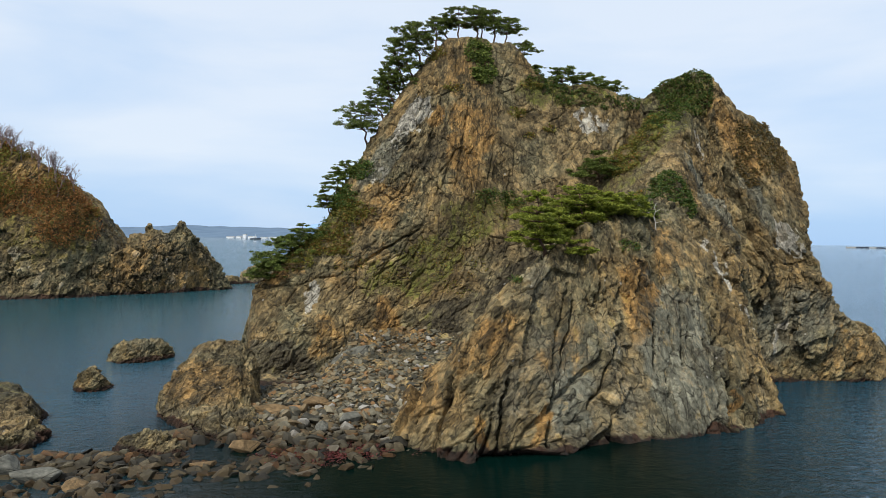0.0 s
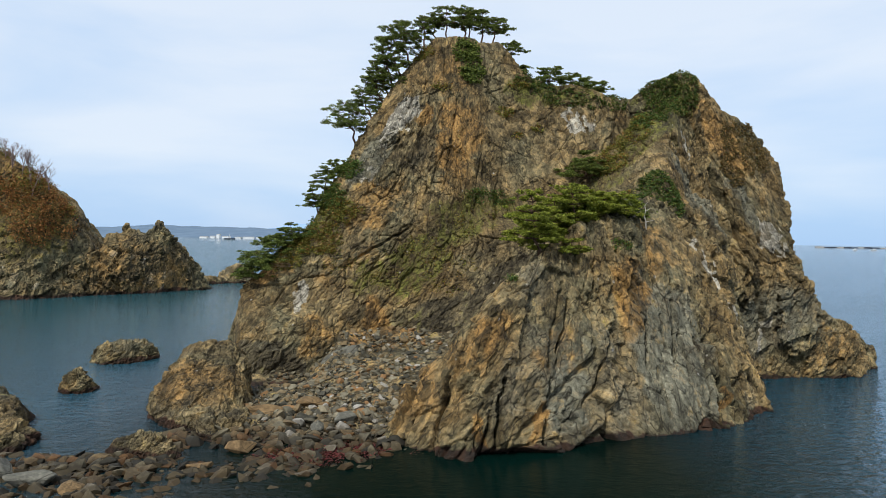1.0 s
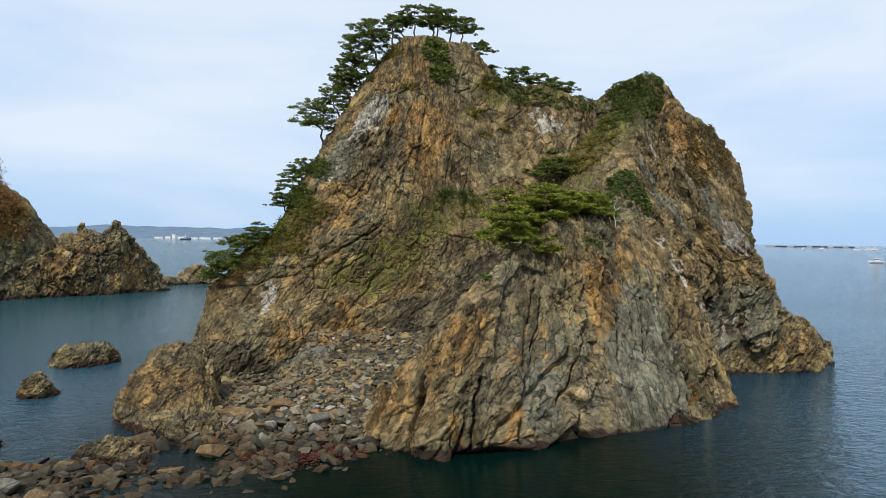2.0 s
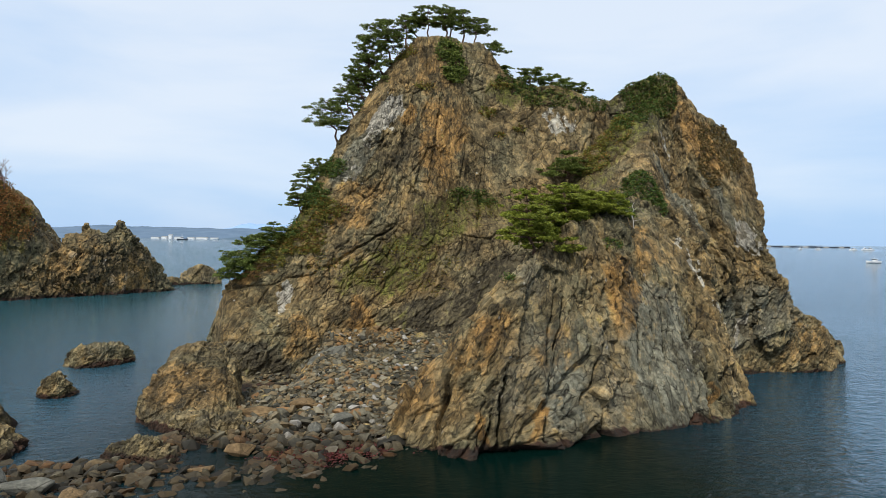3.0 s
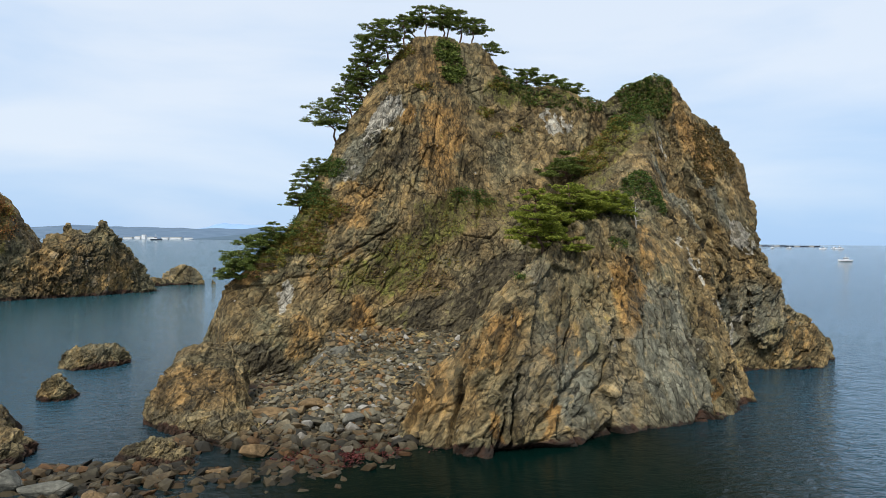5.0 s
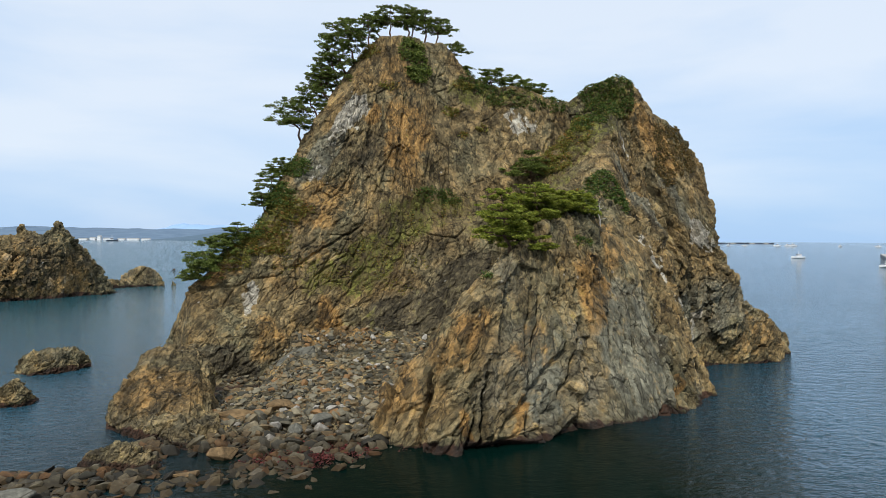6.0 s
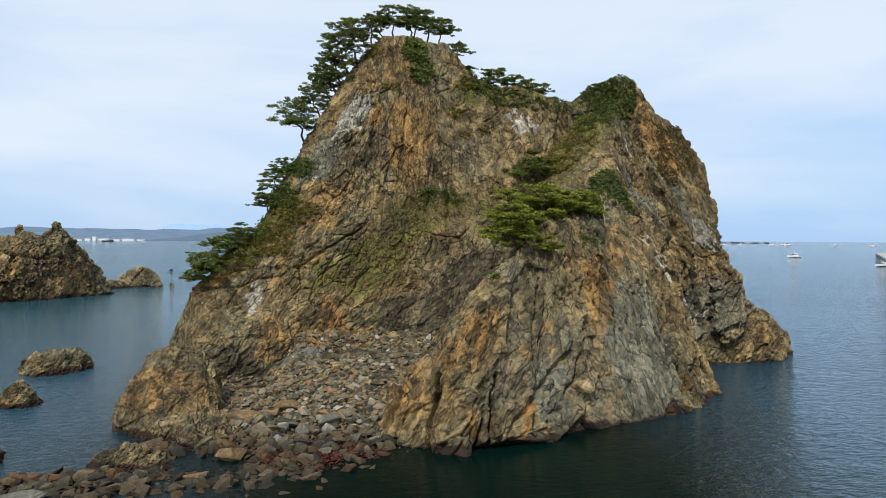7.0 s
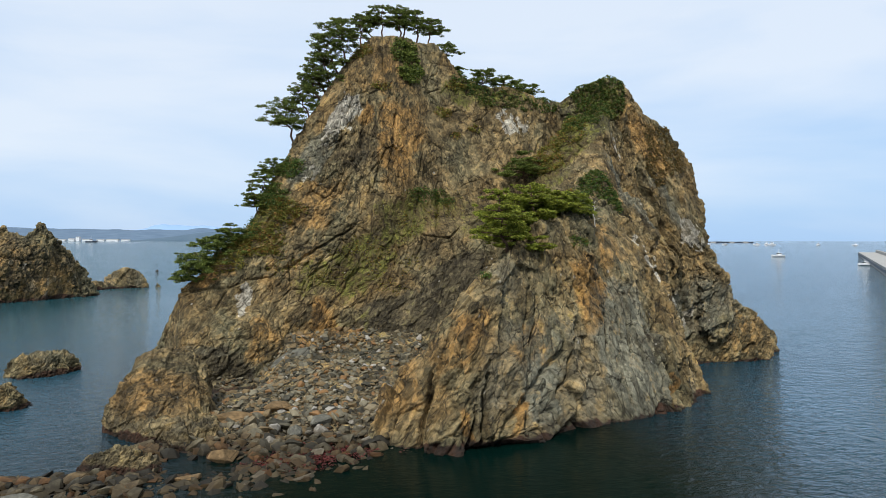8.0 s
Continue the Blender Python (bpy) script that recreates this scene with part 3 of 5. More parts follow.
def build_island():
    v, f = surface_nets(island_field, (-27, 42, -2.4), (62, 100, 40), 0.5)
    nrm = corner_normals(v, f)
    back = v[f].mean(1)[:, 1] > 91
    keep_v, keep_f = v, f[back]
    fv, ff, fn = refine(v, f[~back], nrm, 5)
    d, tone = relief(island_grain(fv), 1.0, 1.0, 11, calmness(fv))
    fade = np.clip((90.5 - fv[:, 1]) / 2, 0, 1)
    d = d - cleft(fv, CLEFTS + RIB_CLEFTS)
    fv = weathered(fv + fn * (d * fade)[:, None], ff, 0.55, 1)
    n0 = len(fv)
    verts = np.concatenate([fv, keep_v])
    quads = np.concatenate([ff, keep_f + n0])
    fields = rock_fields(verts, np.concatenate([tone, np.full(len(keep_v), 0.5, np.float32)]))
    fields["grain"] = along_grain(verts, joint_lean(verts), 10.0, 0.5 + 0.5 * joint_length(verts))
    ragged = verts + 0.9 * np.stack([fractal(verts * 0.5, 200 + k, 3) for k in range(3)], 1)
    for key, places in (("ochre", OCHRE + RIB_OCHRE), ("grey", GREY), ("moss", MOSS), ("dark", DARK), ("pale", PALE)):
        fields[key] = blob(ragged, places)
    me = quad_mesh("island", verts, quads, fields, ROCK, False)
    return tagged(new("rock_island", me), "steep ochre and grey sea cliff island with jointed rock", "rock island", kind="structure")


OCHRE = [(1.4, 78.9, 27.6, 1.3, 3.5, 1.1, 1.3, 0.0), (4.9, 78.9, 25.5, 2.0, 3.5, 5.3, 0.75, 0.1), (2.6, 78.8, 24.6, 0.6, 3.5, 1.7, 1.1, 0.3), (3.9, 81.2, 32.7, 2.0, 3.5, 2.6, 0.5, 0.0),
         (-4.2, 77.3, 17.5, 3.0, 3.5, 2.4, 0.45, 0.5), (-3.6, 75.2, 5.4, 1.8, 3.5, 2.1, 1.0, -0.2), (-5.6, 74.9, 4.4, 1.8, 3.5, 1.5, 0.5, 0.0), (-15.5, 76.2, 10.3, 2.0, 3.5, 0.7, 1.0, 0.0),
         (-9.7, 72.2, 4.2, 1.5, 3.5, 2.3, 0.5, 0.0), (-6.2, 76.0, 11.3, 3.0, 3.5, 2.7, 0.3, 0.6)]
RIB_OCHRE = [(4.5, 49.5, 7.6, 0.9, 3.5, 1.7, 0.85, 0.4), (2.7, 49.6, 6.3, 1.3, 3.5, 1.6, 0.55, 0.3), (16.6, 55.9, 10.0, 1.6, 3.5, 2.9, 0.75, 0.1), (19.8, 59.4, 14.3, 1.7, 3.5, 2.5, 0.55, 0.0),
             (3.5, 47.2, 1.5, 0.35, 3.5, 1.2, 1.4, 0.0), (7.7, 49.2, 1.9, 0.5, 3.5, 1.1, 1.1, 0.3), (23.6, 55.4, 1.8, 0.4, 3.5, 1.7, 1.1, 0.4), (-0.6, 50.5, 3.2, 1.6, 3.5, 2.4, 0.5, 0.3),
             (34.3, 76.8, 25.5, 3.0, 3.5, 3.5, 0.85, -0.5), (9.8, 51.0, 6.2, 1.7, 3.5, 1.7, 0.4, 0.3), (30.9, 76.0, 29.0, 1.3, 3.5, 2.7, 0.5, -0.2), (44.7, 74.1, 3.6, 2.8, 3.5, 2.1, 0.4, 0.0)]
GREY = [(13, 50.5, 4, 8, 5, 5, 0.5, 0.0), (-4.9, 78.0, 22.9, 2.2, 3.5, 3.4, 0.9, 0.5), (-13.5, 72.1, 1.8, 3.1, 3.5, 2.2, 1.0, -0.4), (19.6, 55.2, 5.5, 3.4, 4.5, 6.5, 1.3, -0.1), (10.2, 50.0, 3.2, 2.3, 3.5, 2.5, 0.95, 0.5),
        (5.8, 47.6, 3.8, 1.6, 3.5, 2.3, 0.5, 0.4), (27.1, 55.8, 1.6, 1.5, 3.5, 2.6, 0.5, 0.0), (29.0, 70.6, 18.8, 1.5, 3.5, 5.5, 0.95, -0.4), (35.9, 75.3, 18.5, 2.0, 3.5, 3.4, 0.8, -0.2),
        (38.6, 74.1, 6.2, 4.1, 3.5, 4.1, 0.7, 0.3), (8.2, 52.3, 11.1, 1.5, 3.5, 1.9, 0.5, 0.3), (43.9, 74.1, 7.4, 2.8, 3.5, 3.5, 0.5, 0.3), (-7.5, 77.4, 16.6, 2.0, 3.5, 1.8, 0.45, 0.6)]
# zones of dark rock, with shade of the gully recess and creases painted in
DARK = [(10.0, 76, 10.5, 3.0, 3.5, 2.6, 0.8, 0.6), (3.4, 75.1, 6.1, 3.9, 3.5, 3.0, 0.85, 0.5), (7.9, 75.2, 7.6, 3.0, 3.5, 2.4, 1.2, 0.6), (6.5, 75, 4.8, 1.6, 3.5, 1.6, 0.9, 0.0), (-13.5, 72.3, 2.0, 3.3, 3.5, 1.9, 0.95, -0.4),
        (-0.1, 77.8, 23.6, 2.1, 3.5, 2.8, 0.55, 0.3), (12.2, 80.2, 25.3, 4.5, 3.5, 5.2, 0.3, 0.0), (18.7, 81.0, 26.2, 2.7, 3.5, 4.0, 0.2, 0.0), (-5.7, 76.7, 13.9, 2.6, 3.5, 1.2, 0.45, 0.8),
        (31.5, 71.5, 11.0, 1.0, 3.5, 2.7, 0.9, -0.4), (28.9, 69.0, 15.8, 0.7, 3.5, 3.6, 0.6, -0.4), (-6.8, 75.2, 7.8, 3.5, 3.5, 1.8, 0.4, 0.2), (8.8, 76.9, 13.2, 2.4, 3.5, 2.4, 0.4, 0.5)]
MOSS = [(0.3, 76.6, 11.6, 3.6, 3.5, 3.3, 0.62, 0.6), (-4.5, 75.9, 10.1, 2.4, 3.5, 2.4, 0.48, 0.4), (-10.2, 78.8, 16.5, 2.5, 3.5, 2.1, 0.8, 0.9), (4.6, 77.8, 15.9, 3.1, 3.5, 3.1, 0.58, 0.3),
        (10.4, 78.9, 16.9, 4.4, 3.5, 1.9, 0.4, 0.0), (24.7, 75.8, 26.3, 3.2, 3.5, 3.9, 0.6, 0.3), (20.6, 74.9, 21.8, 3.7, 3.5, 3.7, 0.5, 0.0), (-0.9, 75.3, 4.3, 1.8, 3.5, 1.8, 0.3, 0.0),
        (-13.5, 77, 13.2, 2.6, 3.5, 1.6, 0.7, 0.9), (27.5, 78, 30, 3, 4, 3, 0.7, 0.0), (15, 84, 31.4, 6, 4, 1.6, 0.6, 0.0)]
PALE = [(-1.7, 78.6, 27.6, 1.5, 3.5, 2.9, 0.85, 0.6), (-4.6, 77.8, 21.4, 1.0, 3.5, 1.8, 0.45, 0.5), (17.9, 81.7, 27.9, 2.0, 3.5, 1.7, 0.5, -0.5), (-11.4, 75.6, 8.1, 0.8, 3.5, 1.2, 1.0, 0.0),
        (37.3, 74.3, 4.6, 0.5, 3.5, 2.3, 1.0, 0.5), (39.0, 75.7, 14.8, 1.5, 3.5, 2.1, 0.7, -0.5), (25.8, 62.5, 13.1, 0.4, 3.5, 2.2, 0.45, -0.4), (27.8, 61.9, 8.0, 0.4, 3.5, 1.7, 0.45, -0.6),
        (28.6, 73.9, 24.7, 0.8, 3.5, 1.3, 0.5, 0.0)]
island = build_island()


# ---- lesser rocks ----
def rock_thing(name, masses, low, high, step, pieces, scale, amount, lean, label, category, material, zones, kind="", seed=11):
    planes = [hull_planes(m) for m in masses]

    def field(p):
        d = union_field(p, planes, 1.2 * scale)
        near = np.abs(d) < 4 * scale
        d[near] += scale * 0.4 * fractal(p[near] * 0.3 / scale, seed, 3)
        return d

    v, f = surface_nets(field, low, high, step)
    v, f = largest_piece(v, f)
    fv, ff, fn = refine(v, f, corner_normals(v, f), pieces)
    grain = along_grain(fv, lean)
    d, tone = relief(grain, scale, amount, seed)
    fv = fv + fn * d[:, None]
    fields = {"grain": grain, "tone": tone, "wet": np.clip(1.1 - (fv[:, 2] + 0.5 * fractal(fv * 0.35, 71, 3)) / (0.8 * max(scale, 0.7)), 0, 1)}
    for key in ("ochre", "grey", "moss", "pale", "dark"):
        fields[key] = blob(fv, zones.get(key, []))
    return tagged(new(name, quad_mesh(name, fv, ff, fields, material, False)), label, category, kind=kind)


KNOB = [(-21.8, 57, -2), (-18.5, 53.2, -2), (-14.6, 50.8, -2), (-12.2, 53, -2), (-12.5, 62, -2), (-16, 67, -2), (-21, 64, -2), (-21.1, 57.6, 1.8), (-18, 54.2, 1.6), (-14.6, 53, 1.2),
        (-13.2, 55.5, 1.2), (-20.4, 59, 3.4), (-19.2, 61, 5.3), (-17.5, 60.4, 5.9), (-15.4, 60.8, 5.6), (-14.7, 62, 4), (-13.8, 58.5, 3.0), (-14.6, 56.9, 3.6), (-18.9, 57.4, 4.0), (-17, 64.5, 4)]
KNOB_SKIRT = [(-17.6, 52.6, -2), (-13.2, 50.6, -2), (-12.0, 54, -2), (-17.5, 53.6, 1.0), (-15, 51.7, 1.0), (-13, 52.4, 1.1), (-13.2, 56, 1.5), (-18, 56, 1.5)]
knob = rock_thing("rock_outcrop", [KNOB], (-24, 46, -1.2), (-9, 69, 8), 0.4, 4, 1.0, 0.5, 0.3, "ochre brown rounded rock outcrop at the end of the beach", "rock",
                  ROCK, {"ochre": [(-17.5, 57, 2.8, 3.2, 4, 1.6, 0.6)], "grey": [(-16, 54, 1, 6, 6, 1.5, 0.3)], "dark": [(-17, 57, 2, 8, 8, 6, 0.36)]}, seed=5)
skirt = rock_thing("ledge", [KNOB_SKIRT], (-20, 48, -1.2), (-10, 58, 3), 0.3, 3, 0.8, 0.9, 0.2, "grey broken ledge at the waterline", "",
                   ROCK, {"grey": [(-15, 53, 1, 6, 6, 3, 0.4)], "dark": [(-15, 53, 0, 6, 6, 3, 0.4)]}, seed=6)
skirt.parent = knob
SHORE = [(-42, 66, -3), (-31, 62.5, -3), (-27.5, 56, -3), (-24.2, 49.8, -3), (-25, 44, -3), (-46, 44, -3), (-40, 63, 2.4), (-34, 61, 1.9), (-30, 56, 2.1),
         (-27.5, 51, 1.5), (-28, 46, 0.8), (-44, 46, 1.6), (-44, 60, 2.8)]
rock_thing("shore_rock", [SHORE], (-48, 41, -1.2), (-22, 69, 5), 0.45, 3, 1.1, 0.8, 0.3, "brown jointed shore rock beside the shingle", "rock",
           ROCK, {"dark": [(-36, 52, 1, 14, 14, 5, 0.35)], "moss": [(-34, 60, 2, 6, 4, 2, 0.35)]}, seed=8)
LOW = [(-21.5, 48.5, -2), (-20, 46.6, -2), (-16, 46.3, -2), (-14.8, 47.8, -2), (-18, 51, -2), (-19.9, 47.9, 1.0), (-18.5, 47.6, 1.6), (-16.4, 47.4, 1.0), (-17.5, 49.0, 1.2)]
rock_thing("low_rock", [LOW], (-23.5, 44.5, -1.0), (-13, 53, 3), 0.3, 3, 0.5, 0.9, 0.5, "low wedge-shaped brown rock at the water's edge", "rock",
           ROCK, {"dark": [(-18, 48, 1, 4, 4, 3, 0.4)]}, seed=14)
ISLET_A = [(-36.3, 82.5, -2), (-33, 79.6, -2), (-30.5, 80.3, -2), (-28.8, 85.5, -2), (-33, 87, -2), (-35, 82.8, 1.6), (-33.6, 82, 2.1), (-31, 82, 1.9), (-30, 84.5, 2.2), (-28.7, 85.2, 0.9), (-33, 85, 1.9)]
rock_thing("sea_rock", [ISLET_A], (-39, 77, -1.0), (-26, 90, 5), 0.35, 3, 0.6, 1.0, 0.5, "low brown rock islet with a flat top in calm water", "rock",
           ROCK, {"grey": [(-31, 83, 2, 2.5, 3, 2, 0.45)]}, seed=19)
ISLET_B = [(-33, 66.5, -2), (-31, 64.8, -2), (-29, 65.3, -2), (-28, 68, -2), (-31, 70, -2), (-31.4, 66.6, 1.7), (-30.3, 66.5, 2.2), (-29.2, 67, 1.1), (-30.5, 68, 2.0), (-32.2, 67, 0.7)]
rock_thing("sea_rock", [ISLET_B], (-35.5, 62.5, -1.0), (-26, 72.5, 5), 0.35, 3, 0.55, 1.0, 0.5, "small brown peaked rock islet in calm water", "rock",
           ROCK, {}, seed=27)

HILL = [(-104, 146, -4), (-79, 155, -4), (-71, 165, -4), (-65, 176, -4), (-130, 240, -4), (-76, 220, -4), (-115, 170, 45), (-96, 163, 36), (-91, 164, 33),
        (-83, 165, 28), (-79, 165.5, 24.5), (-75.5, 168, 19.5), (-72, 171, 15), (-83, 158, 12), (-76, 163, 8), (-70, 169, 5), (-125, 150, 30), (-86, 200, 22)]
STACK = [(-68, 168, -4), (-60, 176, -4), (-50, 188, -4), (-47, 194, -4), (-66, 205, -4), (-69, 175, 13.2), (-66, 176, 13.0), (-60, 180, 13.2), (-57, 181, 13.6),
         (-54.5, 187, 12), (-52.5, 188, 8.4), (-50, 190, 5.4), (-60, 176.5, 5), (-66, 170, 6), (-60, 195, 11)]
TOOTH_A = [(-67, 176, 9), (-61.4, 178, 9), (-64, 184, 9), (-65.6, 178, 16.2), (-64.0, 178.4, 17.6), (-62.6, 179.5, 15.6), (-64.6, 180.5, 16.4)]
TOOTH_B = [(-61, 178, 10), (-55, 183, 10), (-58, 187, 10), (-60.2, 180.5, 16.4), (-58.8, 181, 17.8), (-57.0, 182, 16.2), (-58.6, 183.2, 16.6), (-55.2, 184, 13.6)]
headland = rock_thing("headland", [HILL, STACK, TOOTH_A, TOOTH_B], (-134, 138, -3), (-44, 244, 56), 1.6, 4, 1.5, 0.9, 0.2,
                      "wooded brown headland cliff with rust-coloured autumn scrub", "headland", FAR_ROCK,
                      {"ochre": [(-90, 160, 30, 22, 14, 14, 0.7), (-78, 160, 20, 10, 12, 10, 0.4), (-62, 176, 4, 14, 14, 8, 0.5)], "moss": [(-82, 160, 18, 14, 12, 10, 0.5), (-100, 160, 36, 20, 14, 10, 0.4)],
                       "grey": [(-58, 180, 6, 16, 14, 9, 0.2)], "pale": [(-60, 178, 5, 14, 14, 8, 0.17), (-85, 158, 7, 16, 12, 7, 0.17)], "dark": [(-66, 172, 8, 22, 20, 14, 0.3), (-90, 155, 10, 20, 14, 12, 0.3)]}, "structure", seed=33)
SKERRY = [(-53.5, 217, -3), (-52.3, 217, 3), (-46, 214, -3), (-38.5, 217.5, -3), (-46, 224, -3), (-50.5, 217, 4.6), (-48, 216.5, 5.6), (-45, 216.5, 5.2), (-43, 217, 3.0), (-40, 217.6, 1.2), (-47, 220, 5)]
LEDGE = [(-55, 205, -3), (-49, 214, -3), (-52, 218, -3), (-58, 212, -3), (-54, 208, 2), (-50, 215, 1.8), (-56, 212, 2)]
rock_thing("skerry", [SKERRY, LEDGE], (-60, 202, -2), (-38, 226, 8), 0.9, 3, 1.2, 0.8, 0.1, "grey-brown skerry off the headland point", "rock", FAR_ROCK,
           {"grey": [(-47, 216, 3, 6, 6, 4, 0.5)]}, seed=41)
rock_thing("skerry", [[(-40.2, 219, -2), (-38.1, 218.5, -2), (-37.1, 219.5, -2), (-38.7, 221, -2), (-39.3, 219.4, 1.7), (-38.5, 219.6, 1.5)]], (-42, 217, -1.5), (-36, 223, 4.5), 0.4, 2, 0.3, 0.6, 0.0,
           "small pointed rock standing beside the skerry", "rock", FAR_ROCK, {}, seed=43)
rock_thing("skerry", [[(-55, 318, -2), (-51, 317.5, -2), (-50.5, 319.5, -2), (-53.5, 321, -2), (-53, 318.8, 1.0), (-52, 319, 0.8)]], (-58, 314, -1.5), (-48, 324, 4), 0.5, 2, 0.3, 0.6, 0.0,
           "tiny dark rock breaking the surface of the bay", "rock", FAR_ROCK, {"dark": [(-53, 319, 0, 5, 5, 5, 1.0)]}, seed=47)


# ---- the shingle beach in the cove ----
def beach_height(x, y):
    h = np.interp(y, [36, 42, 47, 50, 53, 57, 63, 69, 73, 78], [-0.8, -0.45, -0.22, 0.0, 0.35, 0.8, 1.6, 2.5, 3.6, 6.0])
    east = np.interp(y, [36, 42, 46, 50, 56, 78], [-8.5, -6.5, -4.0, -1.5, 3.5, 6])
    west = np.interp(y, [44, 50, 53, 58, 66, 70], [-40, -30, -15.5, -13.6, -13, -16])
    return h - np.clip((west - x) * 0.9, 0, 12) + 0.32 * np.clip((-14 - x) / 4, 0, 1) * np.clip((48 - y) / 2, 0, 1) - np.clip((x - east) * 0.35, 0, 2.2) - np.clip((-27 - x) * 0.1, 0, 1) - 0.55 * np.exp(-(((x + 14) / 2.6) ** 2 + ((y - 48) / 2.2) ** 2)) - 0.9 * np.exp(-(((x + 24) / 5) ** 2 + ((y - 54) / 5) ** 2)) - 2.6 * np.clip((-7.5 - x) / 3, 0, 1) * np.clip((y - 62) / 7, 0, 1)


def build_beach():
    xs, ys = np.arange(-30, 8, 0.3, dtype=np.float32), np.arange(36, 78, 0.3, dtype=np.float32)
    X, Y = (g.reshape(-1) for g in np.meshgrid(xs, ys, indexing="ij"))
    p = np.stack([X, Y, np.zeros_like(X)], 1)
    h3, _, tone = blocks(p * 1.3, 91, 0.8)
    Z = beach_height(X, Y) + 0.12 * fractal(p * 0.6, 81, 3) + 0.15 * h3
    n = len(ys)
    i, j = (g.reshape(-1) for g in np.meshgrid(np.arange(len(xs) - 1), np.arange(n - 1), indexing="ij"))
    quads = np.stack([i * n + j, (i + 1) * n + j, (i + 1) * n + j + 1, i * n + j + 1], 1)
    verts = np.stack([X, Y, Z], 1)
    zero = np.zeros(len(X), np.float32)
    fields = {"grain": verts, "tone": tone, "wet": np.clip(1.2 - (Z + 0.1) / 0.5, 0, 1), "ochre": blob(verts, [(-3, 74.5, 4.5, 4, 4, 2.5, 0.9), (-6, 70, 2, 5, 4, 3, 0.3)]), "grey": zero + 0.4, "moss": zero, "pale": zero, "dark": zero + 0.35}
    return tagged(new("ground", quad_mesh("shingle", verts, quads, fields, ROCK)), "grey and rust shingle beach sloping into the sea", "beach", kind="structure")


beach = build_beach()


def stone_shape(rng, flat):
    """An angular stone: the hull of a few random points, bevelled by a second ring."""
    bm = bmesh.new()
    for _ in range(15):
        v = Vector((rng.gauss(0, 1), rng.gauss(0, 1), rng.gauss(0, 1))).normalized()
        bm.verts.new((v.x * rng.uniform(0.42, 0.56), v.y * rng.uniform(0.36, 0.5), v.z * rng.uniform(0.3, 0.42) * flat))
    out = bmesh.ops.convex_hull(bm, input=bm.verts)
    bmesh.ops.delete(bm, geom=[v for v in out["geom_interior"] if isinstance(v, bmesh.types.BMVert)], context="VERTS")
    return bm


def stone_meshes():
    rng = random.Random(4)
    made = []
    for i in range(14):
        bm = stone_shape(rng, rng.uniform(0.6, 1.1))
        me = bpy.data.meshes.new("stone")
        bm.to_mesh(me)
        bm.free()
        me.materials.append(STONE)
        made.append(me)
    return made


STONES = stone_meshes()


def scatter_stones():
    """Stones on the beach: the larger ones lie singly on the ground, the shingle between them is one sheet."""
    rng = random.Random(9)
    spots = []
    for _ in range(9000):      # talus in the cove
        x, y = rng.uniform(-14, 6), rng.uniform(54, 76)
        spots.append((x, y, 0.12 + 0.75 * rng.random() ** 7))
    for _ in range(3600):       # boulders along the waterline
        x, y = rng.uniform(-18, 2), rng.uniform(43, 57)
        spots.append((x, y, 0.18 + 1.35 * rng.random() ** 6))
    for _ in range(4600):      # rubble west of the cove
        x, y = rng.uniform(-29, -7), rng.uniform(37, 48)
        spots.append((x, y, 0.18 + 1.25 * rng.random() ** 6))
    spots = [(x, y, s, float(beach_height(x, y))) for x, y, s in spots]
    spots = [q for q in spots if q[3] > -0.1 - 0.32 * q[2]]
    spots.sort(key=lambda q: -q[2] * (1.25 if q[1] < 57 else 1.0))
    small = []
    for i, (x, y, s, z) in enumerate(spots):
        m = pose(x, y, z + 0.12 * s, rng.uniform(-40, 40), rng.uniform(-40, 40), rng.uniform(0, 360)) @ Matrix.Diagonal((s * rng.uniform(0.9, 1.4), s, s * rng.uniform(0.85, 1.15), 1))
        me = STONES[rng.randrange(len(STONES))]
        if i < 300:
            ob = new("stone", me)
            ob.parent = beach
            ob.matrix_basis = m
        else:
            small.append((me, m))
    verts, faces = [], []
    for me, m in small:
        k = len(verts)
        verts += [m @ v.co for v in me.vertices]
        faces += [[k + i for i in f.vertices] for f in me.polygons]
    me = bpy.data.meshes.new("shingle_stones")
    me.from_pydata(verts, [], faces)
    me.materials.append(STONE)
    ob = new("shingle_stones", me)
    ob.parent = beach
    tagged(ob, "loose grey, brown and rust stones", kind="stuff")


def big_stone(x, y, z, size, turn, seed, label, tone):
    rng = random.Random(seed)
    bm = stone_shape(rng, 1.0)
    bmesh.ops.bevel(bm, geom=bm.edges[:], offset=0.025, segments=1, affect="EDGES")
    bmesh.ops.subdivide_edges(bm, edges=bm.edges[:], cuts=2, use_grid_fill=True)
    for v in bm.verts:
        v.co += v.co.normalized() * 0.02 * noise.noise(v.co * 6)
    me = bpy.data.meshes.new("boulder")
    bm.to_mesh(me)
    bm.free()
    me.materials.append(tone)
    ob = new("boulder", me)
    ob.matrix_basis = pose(x, y, z, *turn) @ Matrix.Diagonal((*size, 1))
    return tagged(ob, label, "boulder", "boulders on the beach")


